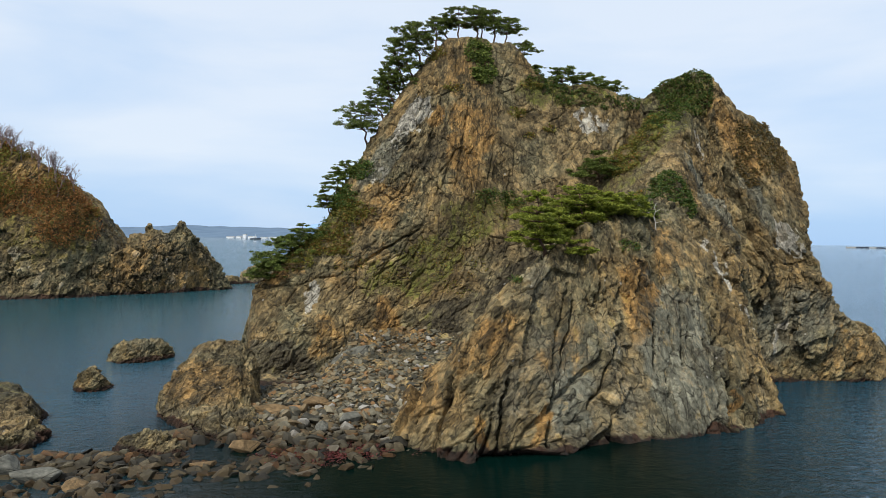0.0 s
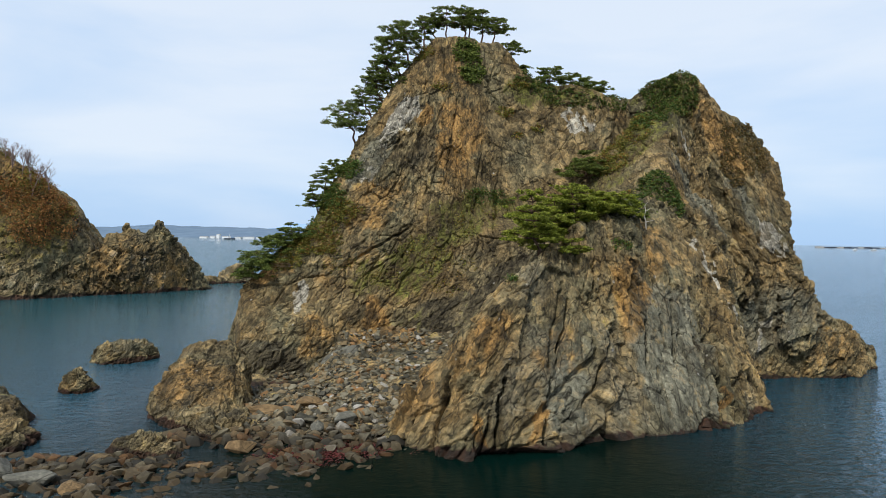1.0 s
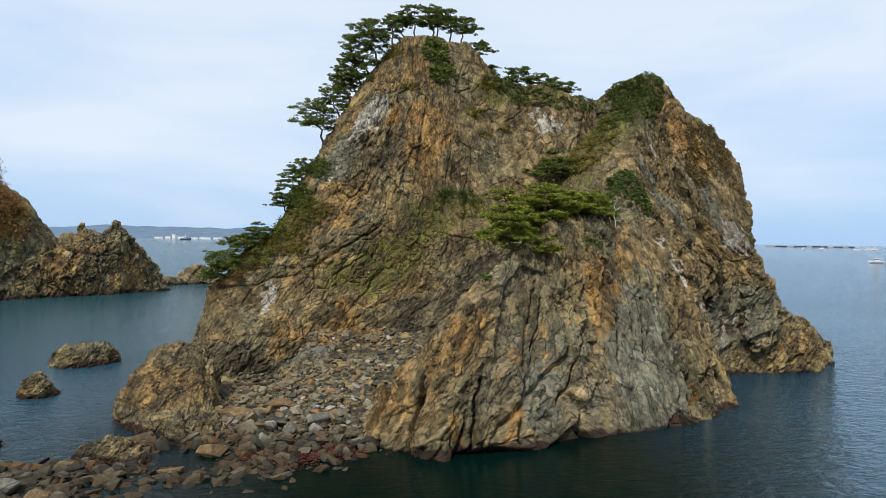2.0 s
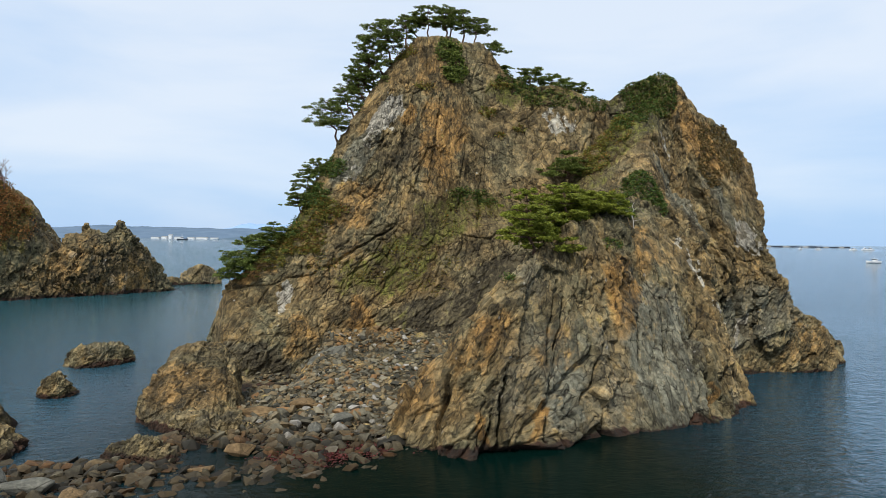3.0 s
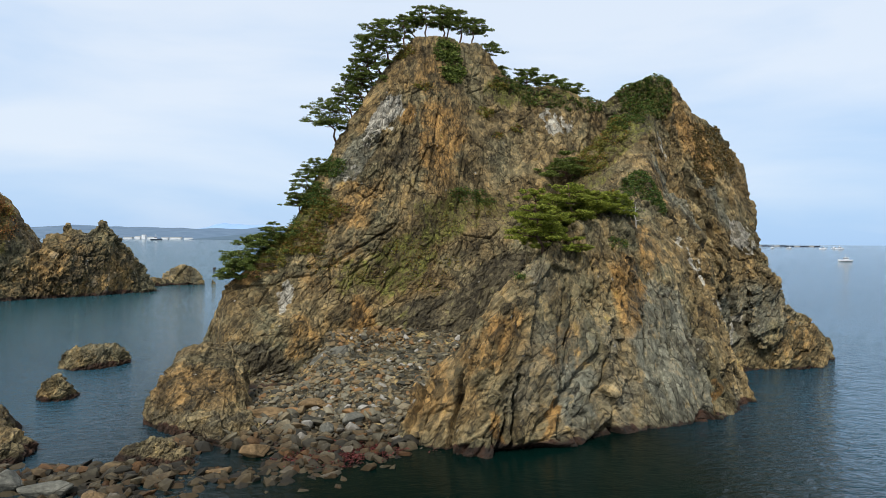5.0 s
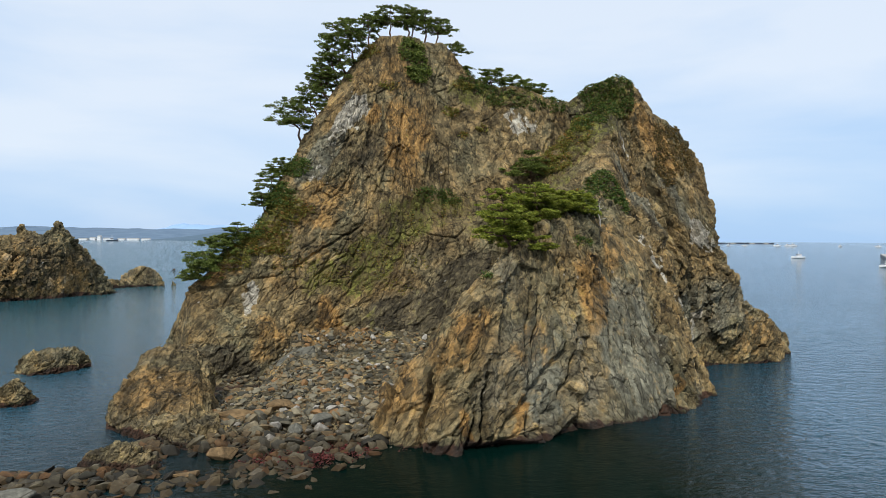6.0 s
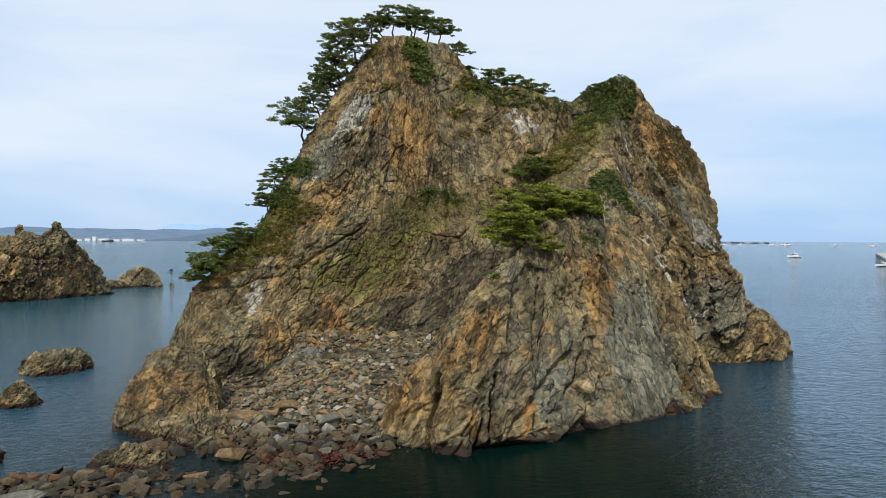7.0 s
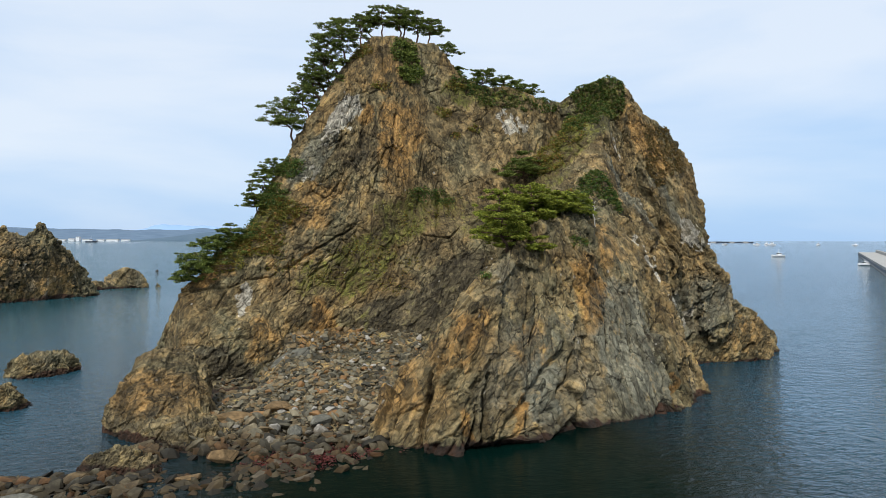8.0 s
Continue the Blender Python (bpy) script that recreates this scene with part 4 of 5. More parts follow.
def plain_stone(name, low, high):
    n = Nodes(name)
    mid, fine = n.noise(2.5, 5, 0.65), n.noise(9.0, 5, 0.7)
    c = n.mix(n.span(mid, 0.3, 0.7), low, high)
    c = n.mix(1.0, c, n.span(fine, 0.25, 0.75, 0.5, 1.5), "MULTIPLY")
    joint = n.cells(1.6, "DISTANCE_TO_EDGE", warp=mid)
    c = n.mix(n.math("MULTIPLY", n.span(joint, 0.0, 0.04, 0.8, 0.0), n.span(mid, 0.45, 0.55)), c, (0.02, 0.016, 0.01))
    n.bump((mid, 0.8, 0.16), (fine, 0.9, 0.06))
    return n.done(c, 0.85, 0.0, 0.25)


RUSTY = plain_stone("rusty_stone", (0.10, 0.066, 0.032), (0.225, 0.145, 0.068))
GREYISH = plain_stone("grey_stone", (0.07, 0.068, 0.055), (0.165, 0.158, 0.126))
big_stone(-12.3, 56.0, 0.9, (4.6, 2.2, 1.7), (6, 4, 4), 1, "long rust-brown slab lying on the beach", RUSTY)
big_stone(-8.6, 57.5, 1.2, (2.6, 2.0, 1.5), (0, 12, 20), 2, "rust-brown broken block beside the slab", RUSTY)
big_stone(-6.9, 71.2, 2.9, (5.0, 2.4, 1.6), (20, -28, 10), 3, "pale grey tilted slab on the scree", GREYISH)
big_stone(-5.6, 53.8, 0.7, (2.3, 1.8, 2.0), (10, 14, 40), 4, "grey angular boulder at the waterline", GREYISH)
big_stone(-7.6, 52.6, 0.5, (1.9, 1.5, 1.6), (0, -10, 80), 5, "grey angular boulder at the waterline", GREYISH)
big_stone(-12.2, 48.5, 0.3, (2.4, 1.8, 1.5), (8, 0, 30), 6, "rust-brown boulder standing in shallow water", RUSTY)
big_stone(-14.0, 45.4, 0.1, (2.3, 1.6, 1.1), (0, 8, 60), 7, "brown boulder standing in shallow water", RUSTY)
big_stone(-22.6, 42.0, 0.4, (3.0, 2.2, 1.8), (0, 5, 25), 8, "large pale grey boulder among the rubble", GREYISH)
big_stone(-25.0, 43.5, 0.5, (2.8, 2.4, 1.9), (5, 0, 70), 9, "large pale grey boulder among the rubble", GREYISH)
big_stone(-20.0, 41.2, 0.1, (2.2, 1.8, 1.3), (0, 5, 110), 10, "brown boulder among the rubble", RUSTY)
scatter_stones()


# ---- plants ----
def leaf_material(name, dark, light, dry=None):
    n = Nodes(name)
    pick = n.island()
    c = n.mix(n.span(pick, 0.1, 0.95), dark, light)
    if dry:
        c = n.mix(n.span(n.math("FRACT", n.math("MULTIPLY", pick, 13.7)), 0.72, 0.86), c, dry)
    m = n.done(c, 0.6, 0.0, 0.25)
    glow, both = n.add("ShaderNodeBsdfTranslucent"), n.add("ShaderNodeMixShader")
    n.put(glow.inputs["Color"], c)
    both.inputs[0].default_value = 0.4
    n.put(both.inputs[1], n.bsdf.outputs[0])
    n.put(both.inputs[2], glow.outputs[0])
    n.put(n.t.nodes["Material Output"].inputs["Surface"], both.outputs[0])
    return m


PINE_LEAF = leaf_material("pine_needles", (0.045, 0.07, 0.016), (0.22, 0.265, 0.055))
BRIGHT_PINE = leaf_material("young_pine_needles", (0.095, 0.125, 0.016), (0.36, 0.385, 0.055))
SHRUB_LEAF = leaf_material("shrub_leaves", (0.035, 0.065, 0.016), (0.12, 0.185, 0.04), (0.17, 0.14, 0.03))
SCRUB_LEAF = leaf_material("dry_scrub_leaves", (0.1, 0.105, 0.022), (0.28, 0.27, 0.055), (0.31, 0.15, 0.04))
WEED = leaf_material("red_weed", (0.05, 0.012, 0.012), (0.19, 0.045, 0.04), (0.06, 0.03, 0.015))
GRASS_LEAF = leaf_material("dry_grass", (0.12, 0.08, 0.03), (0.30, 0.20, 0.075), (0.09, 0.09, 0.03))
RUST_LEAF = leaf_material("autumn_leaves", (0.2, 0.085, 0.03), (0.44, 0.21, 0.065), (0.14, 0.13, 0.035))


def bark_material(name, low, high):
    n = Nodes(name)
    c = n.mix(n.span(n.noise(6.0, 5, 0.7, (1, 1, 0.3)), 0.3, 0.7), low, high)
    n.bump((n.noise(14.0, 4, 0.7, (1, 1, 0.25)), 0.6, 0.03))
    return n.done(c, 0.9, 0.0, 0.2)


BARK = bark_material("pine_bark", (0.045, 0.028, 0.02), (0.16, 0.095, 0.06))
DEAD_WOOD = bark_material("bleached_wood", (0.28, 0.26, 0.23), (0.5, 0.48, 0.43))
TWIG = bark_material("bare_twigs", (0.16, 0.115, 0.11), (0.36, 0.27, 0.25))


def leaf_quads(rng, centres, length, width, flat):
    """One small folded leaf or needle spray at each centre; flat: how level they lie (0 any way, 1 level)."""
    n = len(centres)
    a = rng.normal(size=(n, 3))
    a[:, 2] *= 1 - flat
    a /= np.linalg.norm(a, axis=1, keepdims=True)
    b = rng.normal(size=(n, 3))
    b[:, 2] *= 1 - 0.6 * flat
    b -= a * (a * b).sum(1, keepdims=True)
    b /= np.linalg.norm(b, axis=1, keepdims=True)
    s = rng.uniform(0.6, 1.3, (n, 1))
    a, b = a * s * length * 0.5, b * s * width * 0.5
    verts = np.stack([centres - a, centres + b - 0.2 * a, centres + a, centres - b - 0.2 * a], 1).reshape(-1, 3)
    return verts, np.arange(4 * n).reshape(n, 4)


def limb_mesh(name, limbs, material, sides=5):
    """Tapered limbs, each a list of (point, radius), as one mesh."""
    verts, faces = [], []
    for limb in limbs:
        start = len(verts)
        for k, (p, r) in enumerate(limb):
            q = limb[min(k + 1, len(limb) - 1)][0] - limb[max(k - 1, 0)][0]
            q = q.normalized() if q.length > 1e-6 else Vector((0, 0, 1))
            u = q.orthogonal().normalized()
            w = q.cross(u)
            for i in range(sides):
                t = 2 * math.pi * i / sides
                verts.append(p + (u * math.cos(t) + w * math.sin(t)) * r)
        for k in range(len(limb) - 1):
            for i in range(sides):
                j = (i + 1) % sides
                faces.append((start + k * sides + i, start + k * sides + j, start + (k + 1) * sides + j, start + (k + 1) * sides + i))
        faces.append(tuple(start + i for i in range(sides))[::-1])
        faces.append(tuple(start + (len(limb) - 1) * sides + i for i in range(sides)))
    me = bpy.data.meshes.new(name)
    me.from_pydata(verts, [], faces)
    me.polygons.foreach_set("use_smooth", [True] * len(me.polygons))
    me.materials.append(material)
    return me


def bent(rng, a, b, r0, r1, steps, wobble):
    """A limb from a to b that wanders."""
    out = []
    for k in range(steps + 1):
        t = k / steps
        off = Vector((rng.uniform(-1, 1), rng.uniform(-1, 1), rng.uniform(-0.5, 0.5))) * wobble * math.sin(math.pi * t)
        out.append((a.lerp(b, t) + off, r0 + (r1 - r0) * t))
    return out


def surface_at(x, y, z):
    """The nearest place on the island to a point."""
    _, place, normal, _ = island.closest_point_on_mesh((x, y, z))
    return place, normal


def pine(place, height, width, lean, seed, label, leaves=PINE_LEAF, layers=6, low=0.35, density=1.0):
    """A wind-shaped red pine: a bent trunk, limbs, and level pads of needles with gaps between them."""
    rng, nrg = random.Random(seed), np.random.default_rng(seed)
    tree = new("pine_tree")
    foot = place[0]
    tree.matrix_basis = Matrix.Translation(foot - Vector((0, 0, 0.15)))
    top = Vector((lean[0] * height, lean[1] * height, height * 0.95))
    thick = 0.024 * height + 0.02
    trunk = bent(rng, Vector((0, 0, 0)), top, thick, thick * 0.25, 7, 0.07 * height)
    limbs, centres = [], []
    for k in range(layers):
        t = low + (1 - low) * (k + rng.uniform(0.1, 0.8)) / layers
        at = trunk[min(int(t * 7), 7)][0].lerp(trunk[min(int(t * 7) + 1, 7)][0], (t * 7) % 1.0)
        reach = width * 0.5 * (1.0 - 0.55 * ((t - low) / (1 - low)) ** 1.5)
        count = 4 if t < 0.85 else 3
        spin = rng.uniform(0, 6.28)
        for m in range(count):
            ang = spin + m * 2 * math.pi / count + rng.uniform(-0.5, 0.5)
            far = reach * rng.uniform(0.45, 0.85) * (1.0 if t < 0.9 else 0.5)
            tip = at + Vector((math.cos(ang) * far + lean[0] * 0.5 * far, math.sin(ang) * far, rng.uniform(-0.02, 0.1) * height * 0.6))
            limbs.append(bent(rng, at, tip, thick * 0.35, thick * 0.12, 3, 0.06 * far))
            pad = reach * rng.uniform(0.28, 0.5) + 0.12
            for _ in range(rng.randint(4, 7)):
                c = tip + Vector((rng.gauss(0, 0.55) * pad, rng.gauss(0, 0.55) * pad, rng.uniform(-0.16, 0.24) * pad + 0.05))
                r = pad * rng.uniform(0.22, 0.5) + 0.05
                limbs.append(bent(rng, tip.lerp(at, 0.25), c, thick * 0.12, thick * 0.05, 2, 0.05))
                number = int(density * (420 * r * r + 14))
                q = nrg.normal(size=(number, 3))
                q /= np.linalg.norm(q, axis=1, keepdims=True)
                q *= nrg.uniform(0.15, 1.0, (number, 1)) ** 0.6
                q[:, 2] = q[:, 2] * 0.34
                centres.append(np.array(c) + q * r)
    ob = new("trunk", limb_mesh("trunk", [trunk] + limbs, BARK))
    ob.parent = tree
    v, f = leaf_quads(nrg, np.concatenate(centres), 0.24, 0.08, 0.55)
    crown = new("crown", quad_mesh("crown", v, f, {}, leaves, False))
    crown.parent = tree
    return tagged(tree, label, "pine tree", "pines on the island")


UMBRELLA = "tall wind-shaped red pine with layered needle pads on the summit"
LEANER = "dark leaning pine with layered branches on the cliff edge"
SMALL = "small wind-clipped pine on the rocky ridge"
SHELF = "low spreading pine on the grassy cliff shelf"
GULLY_PINE = "bright green spreading pine growing in the rocky gully"
for x, y, z, h, w, lean, seed, label, layers, low in [
        (-0.8, 83.5, 34.6, 5.2, 5.0, (-0.24, 0), 1, UMBRELLA, 6, 0.35), (-3.0, 83, 32.1, 4.2, 4.6, (-0.32, 0), 2, LEANER, 6, 0.15),
        (-4.6, 83, 29.8, 3.9, 4.2, (-0.38, 0), 3, LEANER, 6, 0.1), (-7.0, 82.3, 25.2, 4.9, 6.0, (-0.26, 0), 4, LEANER, 6, 0.3),
        (-4.0, 84, 31.0, 4.2, 4.4, (-0.4, 0), 5, LEANER, 6, 0.2), (1.0, 84, 36.4, 4.0, 2.6, (-0.1, 0), 6, UMBRELLA, 5, 0.3),
        (3.8, 84.5, 37.2, 4.1, 3.6, (-0.05, 0), 7, UMBRELLA, 4, 0.5), (5.7, 85, 37.3, 4.4, 3.6, (0.02, 0), 8, UMBRELLA, 4, 0.55),
        (7.7, 85, 37.3, 4.2, 3.4, (0.05, 0), 9, UMBRELLA, 4, 0.5), (9.2, 84.5, 37.1, 3.5, 3.0, (0.08, 0), 10, UMBRELLA, 5, 0.3),
        (11.2, 84.5, 35.7, 1.9, 2.6, (0.2, 0), 11, SMALL, 4, 0.3), (12.9, 85, 34.1, 1.2, 1.7, (0.2, 0), 12, SMALL, 3, 0.2),
        (16.1, 85, 31.6, 2.7, 3.8, (0.0, 0), 13, SMALL, 5, 0.25), (18.6, 85, 31.0, 2.2, 4.3, (0.1, 0), 14, SMALL, 4, 0.25),
        (21.0, 85, 30.6, 1.4, 3.4, (0.1, 0), 15, SMALL, 3, 0.2), (-10.0, 80, 20.2, 2.3, 3.0, (-0.2, 0), 16, SMALL, 5, 0.1),
        (-11.7, 79, 17.6, 2.8, 2.3, (-0.25, 0), 17, SMALL, 5, 0.2), (-14.7, 78.5, 13.0, 2.0, 4.2, (-0.5, 0), 18, SHELF, 4, 0.5),
        (-13.0, 78, 14.0, 2.2, 3.0, (-0.2, 0), 19, SHELF, 5, 0.2), (-15.5, 77, 10.9, 2.1, 4.4, (-0.4, -0.1), 20, SHELF, 5, 0.1),
        (-16.5, 76.5, 9.9, 1.7, 3.2, (-0.3, -0.1), 21, SHELF, 5, 0.05), (-5.6, 82.8, 27.8, 3.8, 4.4, (-0.35, 0), 22, LEANER, 6, 0.1),
        (-2.0, 83.3, 33.4, 4.0, 4.2, (-0.45, 0), 23, LEANER, 6, 0.2), (2.4, 84.6, 37.2, 3.6, 3.0, (-0.1, 0.1), 24, UMBRELLA, 4, 0.45), (6.7, 85.6, 37.3, 4.3, 3.4, (0.0, 0.1), 25, UMBRELLA, 4, 0.5),
        (-9.0, 80.6, 21.6, 1.8, 2.6, (-0.2, 0), 26, SMALL, 4, 0.1), (-13.9, 77.6, 12.6, 1.6, 3.6, (-0.3, -0.2), 27, SHELF, 4, 0.05)]:
    pine(surface_at(x, y, z), h, w * (0.95 if label == LEANER else 1.15), lean, seed, label, PINE_LEAF, layers, low, 0.72 if label == LEANER else 0.9)
for x, y, z, h, w, lean, seed, layers, low, dark in [
        (18.6, 78, 20.8, 3.4, 5.6, (-0.1, -0.2), 31, 6, 0.15, True), (8.9, 54.5, 12.9, 4.2, 5.0, (-0.12, 0.1), 32, 7, 0.2, False),
        (12.6, 58.2, 15.3, 3.0, 5.0, (-0.05, 0.1), 33, 6, 0.1, False), (15.2, 59.5, 16.0, 2.0, 4.2, (0.1, 0), 34, 4, 0.1, False),
        (11.2, 54.6, 13.4, 1.2, 2.2, (0.1, -0.2), 35, 3, 0.1, False), (17.0, 62.0, 15.5, 2.4, 4.0, (0.1, 0), 36, 5, 0.05, True),
        (10.2, 57.0, 14.0, 2.6, 4.4, (-0.3, 0), 37, 5, 0.1, False), (13.8, 60.5, 15.6, 2.8, 4.2, (0.0, 0), 38, 5, 0.1, False),
        (9.6, 55.6, 13.6, 1.8, 3.6, (-0.3, -0.1), 39, 4, 0.05, False), (19.0, 64.5, 15.8, 2.2, 3.8, (0.0, 0), 40, 5, 0.05, True), (11.0, 58.4, 14.2, 3.0, 4.6, (-0.1, 0), 41, 6, 0.05, False),
        (14.6, 62.5, 15.4, 3.0, 4.4, (0.0, 0), 42, 6, 0.05, False), (16.6, 60.4, 16.2, 1.6, 4.0, (0.2, 0), 43, 4, 0.05, False), (12.4, 61.5, 14.5, 3.4, 4.6, (-0.1, 0), 44, 6, 0.05, False)]:
    pine(surface_at(x, y, z), h * (1.0 if dark else 1.22), w, lean, seed, GULLY_PINE if not dark else "dark green spreading pine growing in the rocky gully", PINE_LEAF if dark else BRIGHT_PINE, layers, low, 1.2)


def island_points():
    me = island.data
    co, no = np.empty(len(me.vertices) * 3, np.float32), np.empty(len(me.vertices) * 3, np.float32)
    me.vertices.foreach_get("co", co)
    me.vertices.foreach_get("normal", no)
    return co.reshape(-1, 3), no.reshape(-1, 3)


ROCK_AT, ROCK_OUT = island_points()


def shrubs(places, number, leaves, label, seed, size=0.22, lift=0.35, ragged=0.45, name="shrub", category="shrub"):
    """Leafy growth clinging to the rock inside soft ellipsoids: clumps of small leaves standing off the surface."""
    rng = np.random.default_rng(seed)
    f = blob(ROCK_AT, places)
    f = f + ragged * fractal(ROCK_AT * 0.7, seed, 3)
    pick = np.flatnonzero((f > 0.5) & (blob(ROCK_AT, places) > 0.05))
    if len(pick) < 10:
        return None
    pick = rng.choice(pick, number // 9)
    base, out = ROCK_AT[pick], ROCK_OUT[pick]
    up = out + np.array([0, 0, 0.7], np.float32)
    up /= np.linalg.norm(up, axis=1, keepdims=True)
    tall = lift * np.clip(0.5 + 1.2 * value_noise(base * 1.1, seed + 5), 0.15, 1.4)[:, None]
    centres = (base + up * tall)[:, None] + rng.normal(size=(len(pick), 9, 3)) * (np.array([1, 1, 0.55]) * lift * 0.5)
    v, q = leaf_quads(rng, centres.reshape(-1, 3), size, size * 0.55, 0.5)
    return tagged(new(name, quad_mesh(name, v, q, {}, leaves, False)), label, category, kind="stuff")


shrubs([(28, 78, 30.5, 3.0, 3, 2.8, 1.0), (25.0, 77.5, 28.0, 2.6, 3, 2.4, 0.8), (29, 77, 31.5, 1.8, 2, 1.6, 1.0)], 16000, SHRUB_LEAF, "dark green creeping shrub covering the eastern peak", 3, 0.2, 0.2)
shrubs([(23.8, 68.5, 18.9, 2.2, 3.0, 2.3, 0.95)], 8000, SHRUB_LEAF, "dark green shrubs in the gully under the peak", 4, 0.2, 0.22, 0.6)
shrubs([(14, 83.6, 32.4, 2.6, 2.5, 1.5, 0.9), (18, 84, 30.6, 3.5, 2.5, 1.2, 0.9), (22.5, 83, 30.3, 3, 2.5, 1.2, 0.8)], 7000, SHRUB_LEAF, "dark green low shrubs along the saddle ridge", 5, 0.2, 0.2)
shrubs([(-11, 77.3, 14.2, 3.5, 2.5, 1.9, 0.85), (-8, 78, 17, 2.6, 2.5, 1.3, 0.8), (-14.5, 76.6, 11.6, 2.6, 2.5, 1.2, 0.9)], 14000, SCRUB_LEAF, "olive and rust scrub on the sloping cliff shelf", 6, 0.2, 0.28)
shrubs([(-16, 77.5, 11.8, 2.2, 3, 1.3, 0.9), (-12.5, 78, 15.2, 2.4, 3, 1.4, 0.9), (-9.2, 79, 18.6, 2.2, 3, 1.5, 0.9), (-7, 79.5, 21.4, 1.4, 2.5, 1.3, 0.85)], 9000, SHRUB_LEAF, "green creeping pine scrub along the western edge", 15, 0.24, 0.4, 0.4)
shrubs([(7.8, 79, 18.9, 2.2, 2, 0.8, 0.9), (9.5, 79, 18.4, 1.5, 2, 0.5, 0.8)], 1800, SHRUB_LEAF, "low green bush clinging to the cliff face", 7, 0.2, 0.3, 0.45)
shrubs([(5.8, 82, 35.6, 1.5, 2, 1.5, 0.85), (6.5, 80.8, 33, 1.3, 2, 1.8, 0.8)], 3600, PINE_LEAF, "hanging dark green pine scrub under the summit", 8, 0.3, 0.45, 0.3)
shrubs([(0.6, 83, 35.4, 2, 2, 1.0, 0.8), (3, 80.6, 31.2, 1.1, 1.5, 0.6, 0.9), (10.4, 81.2, 28.6, 1.3, 1.5, 0.6, 0.9), (12.2, 82, 32, 1.4, 1.5, 0.8, 0.9), (14, 82, 26.8, 0.8, 1, 0.5, 0.8), (11.5, 81.5, 26, 0.7, 1, 0.5, 0.8)],
       3600, SCRUB_LEAF, "small olive tufts on ledges of the upper cliff", 9, 0.2, 0.25, 0.2)
shrubs([(24, 77.5, 25.5, 2.6, 3, 3, 0.75), (21.5, 77, 22.5, 2, 3, 2, 0.7), (21, 70, 17.5, 1.6, 2, 1.6, 0.8)], 7000, SCRUB_LEAF, "olive and rust scrub below the saddle", 10)
shrubs([(37.5, 79, 25, 4.5, 3.5, 3.2, 0.85), (35, 78, 22, 2.5, 3, 3, 0.6)], 9000, GRASS_LEAF, "dry yellow-brown grass on the upper eastern slope", 11, 0.22, 0.15, 0.5, "dry_grass", "grass")
shrubs([(6.2, 52, 11.4, 0.6, 1, 0.4, 1.0), (16, 57.4, 13.8, 0.8, 1, 0.5, 1.0)], 700, SHRUB_LEAF, "small green tufts on the front rib", 12, 0.18, 0.22, 0.1)
shrubs([(-3.5, 77, 10.5, 4, 2, 3, 0.55), (2, 77, 11, 5, 2, 3.5, 0.55), (-7, 77, 12, 3, 2, 2, 0.5), (8, 79, 17, 4, 2, 3, 0.5)], 5000, SCRUB_LEAF, "sparse olive tufts scattered on the main cliff face", 13, 0.14, 0.1, 0.6)


def seaweed(number, seed):
    """Dark red weed draped over the wet stones at the edge of the shallows."""
    rng = np.random.default_rng(seed)
    x = rng.normal(-6.2, 1.9, number // 12)
    y = np.clip(48.2 + 0.25 * (x + 6.2) + rng.normal(0, 1.1, len(x)), 44.5, 51)
    z = np.maximum(beach_height(x, y), 0.0) + 0.12
    foot = np.stack([x, y, z], 1)[:, None] + rng.normal(size=(len(x), 12, 3)) * np.array([0.22, 0.22, 0.05])
    v, q = leaf_quads(rng, foot.reshape(-1, 3), 0.22, 0.09, 0.7)
    return tagged(new("seaweed", quad_mesh("seaweed", v, q, {}, WEED, False)), "dark red seaweed draped over wet stones", "seaweed", kind="stuff")


seaweed(3000, 17)


def dead_tree(place, height, seed):
    rng = random.Random(seed)
    foot = place[0]
    top = Vector((-0.1 * height, 0, height))
    trunk = bent(rng, Vector((0, 0, -0.2)), top, 0.06, 0.02, 5, 0.12)
    limbs = [trunk]
    for k in range(5):
        a = trunk[k % 4 + 2][0]
        limbs.append(bent(rng, a, a + Vector((rng.uniform(-0.7, 0.7), rng.uniform(-0.3, 0.3), rng.uniform(0.1, 0.6))), 0.03, 0.012, 3, 0.06))
    ob = new("dead_tree", limb_mesh("dead_tree", limbs, DEAD_WOOD))
    ob.matrix_basis = Matrix.Translation(foot)
    return tagged(ob, "bleached leafless dead tree standing in the shrubs", "dead tree")


dead_tree(surface_at(19.9, 61.2, 15.6), 2.0, 1)
dead_tree(surface_at(18.4, 61.2, 16.0), 1.3, 2)


def fallen_branches(place, seed):
    rng = random.Random(seed)
    limbs = []
    for _ in range(9):
        a = Vector((rng.uniform(0.2, 1.6), rng.uniform(-0.3, 0.3), rng.uniform(-0.2, 0.3)))
        limbs.append(bent(rng, a, a + Vector((rng.uniform(-2.6, -1.4), rng.uniform(-0.5, 0.1), rng.uniform(-0.6, 0.0))), 0.028, 0.010, 4, 0.18))
    ob = new("dead_branches", limb_mesh("dead_branches", limbs, BARK, 4))
    ob.matrix_basis = Matrix.Translation(place[0] + Vector((0, -0.25, 0.35)))
    return tagged(ob, "tangle of brown dead branches under the shelf pines", "branches")


fallen_branches(surface_at(-13.8, 76.0, 11.0), 5)


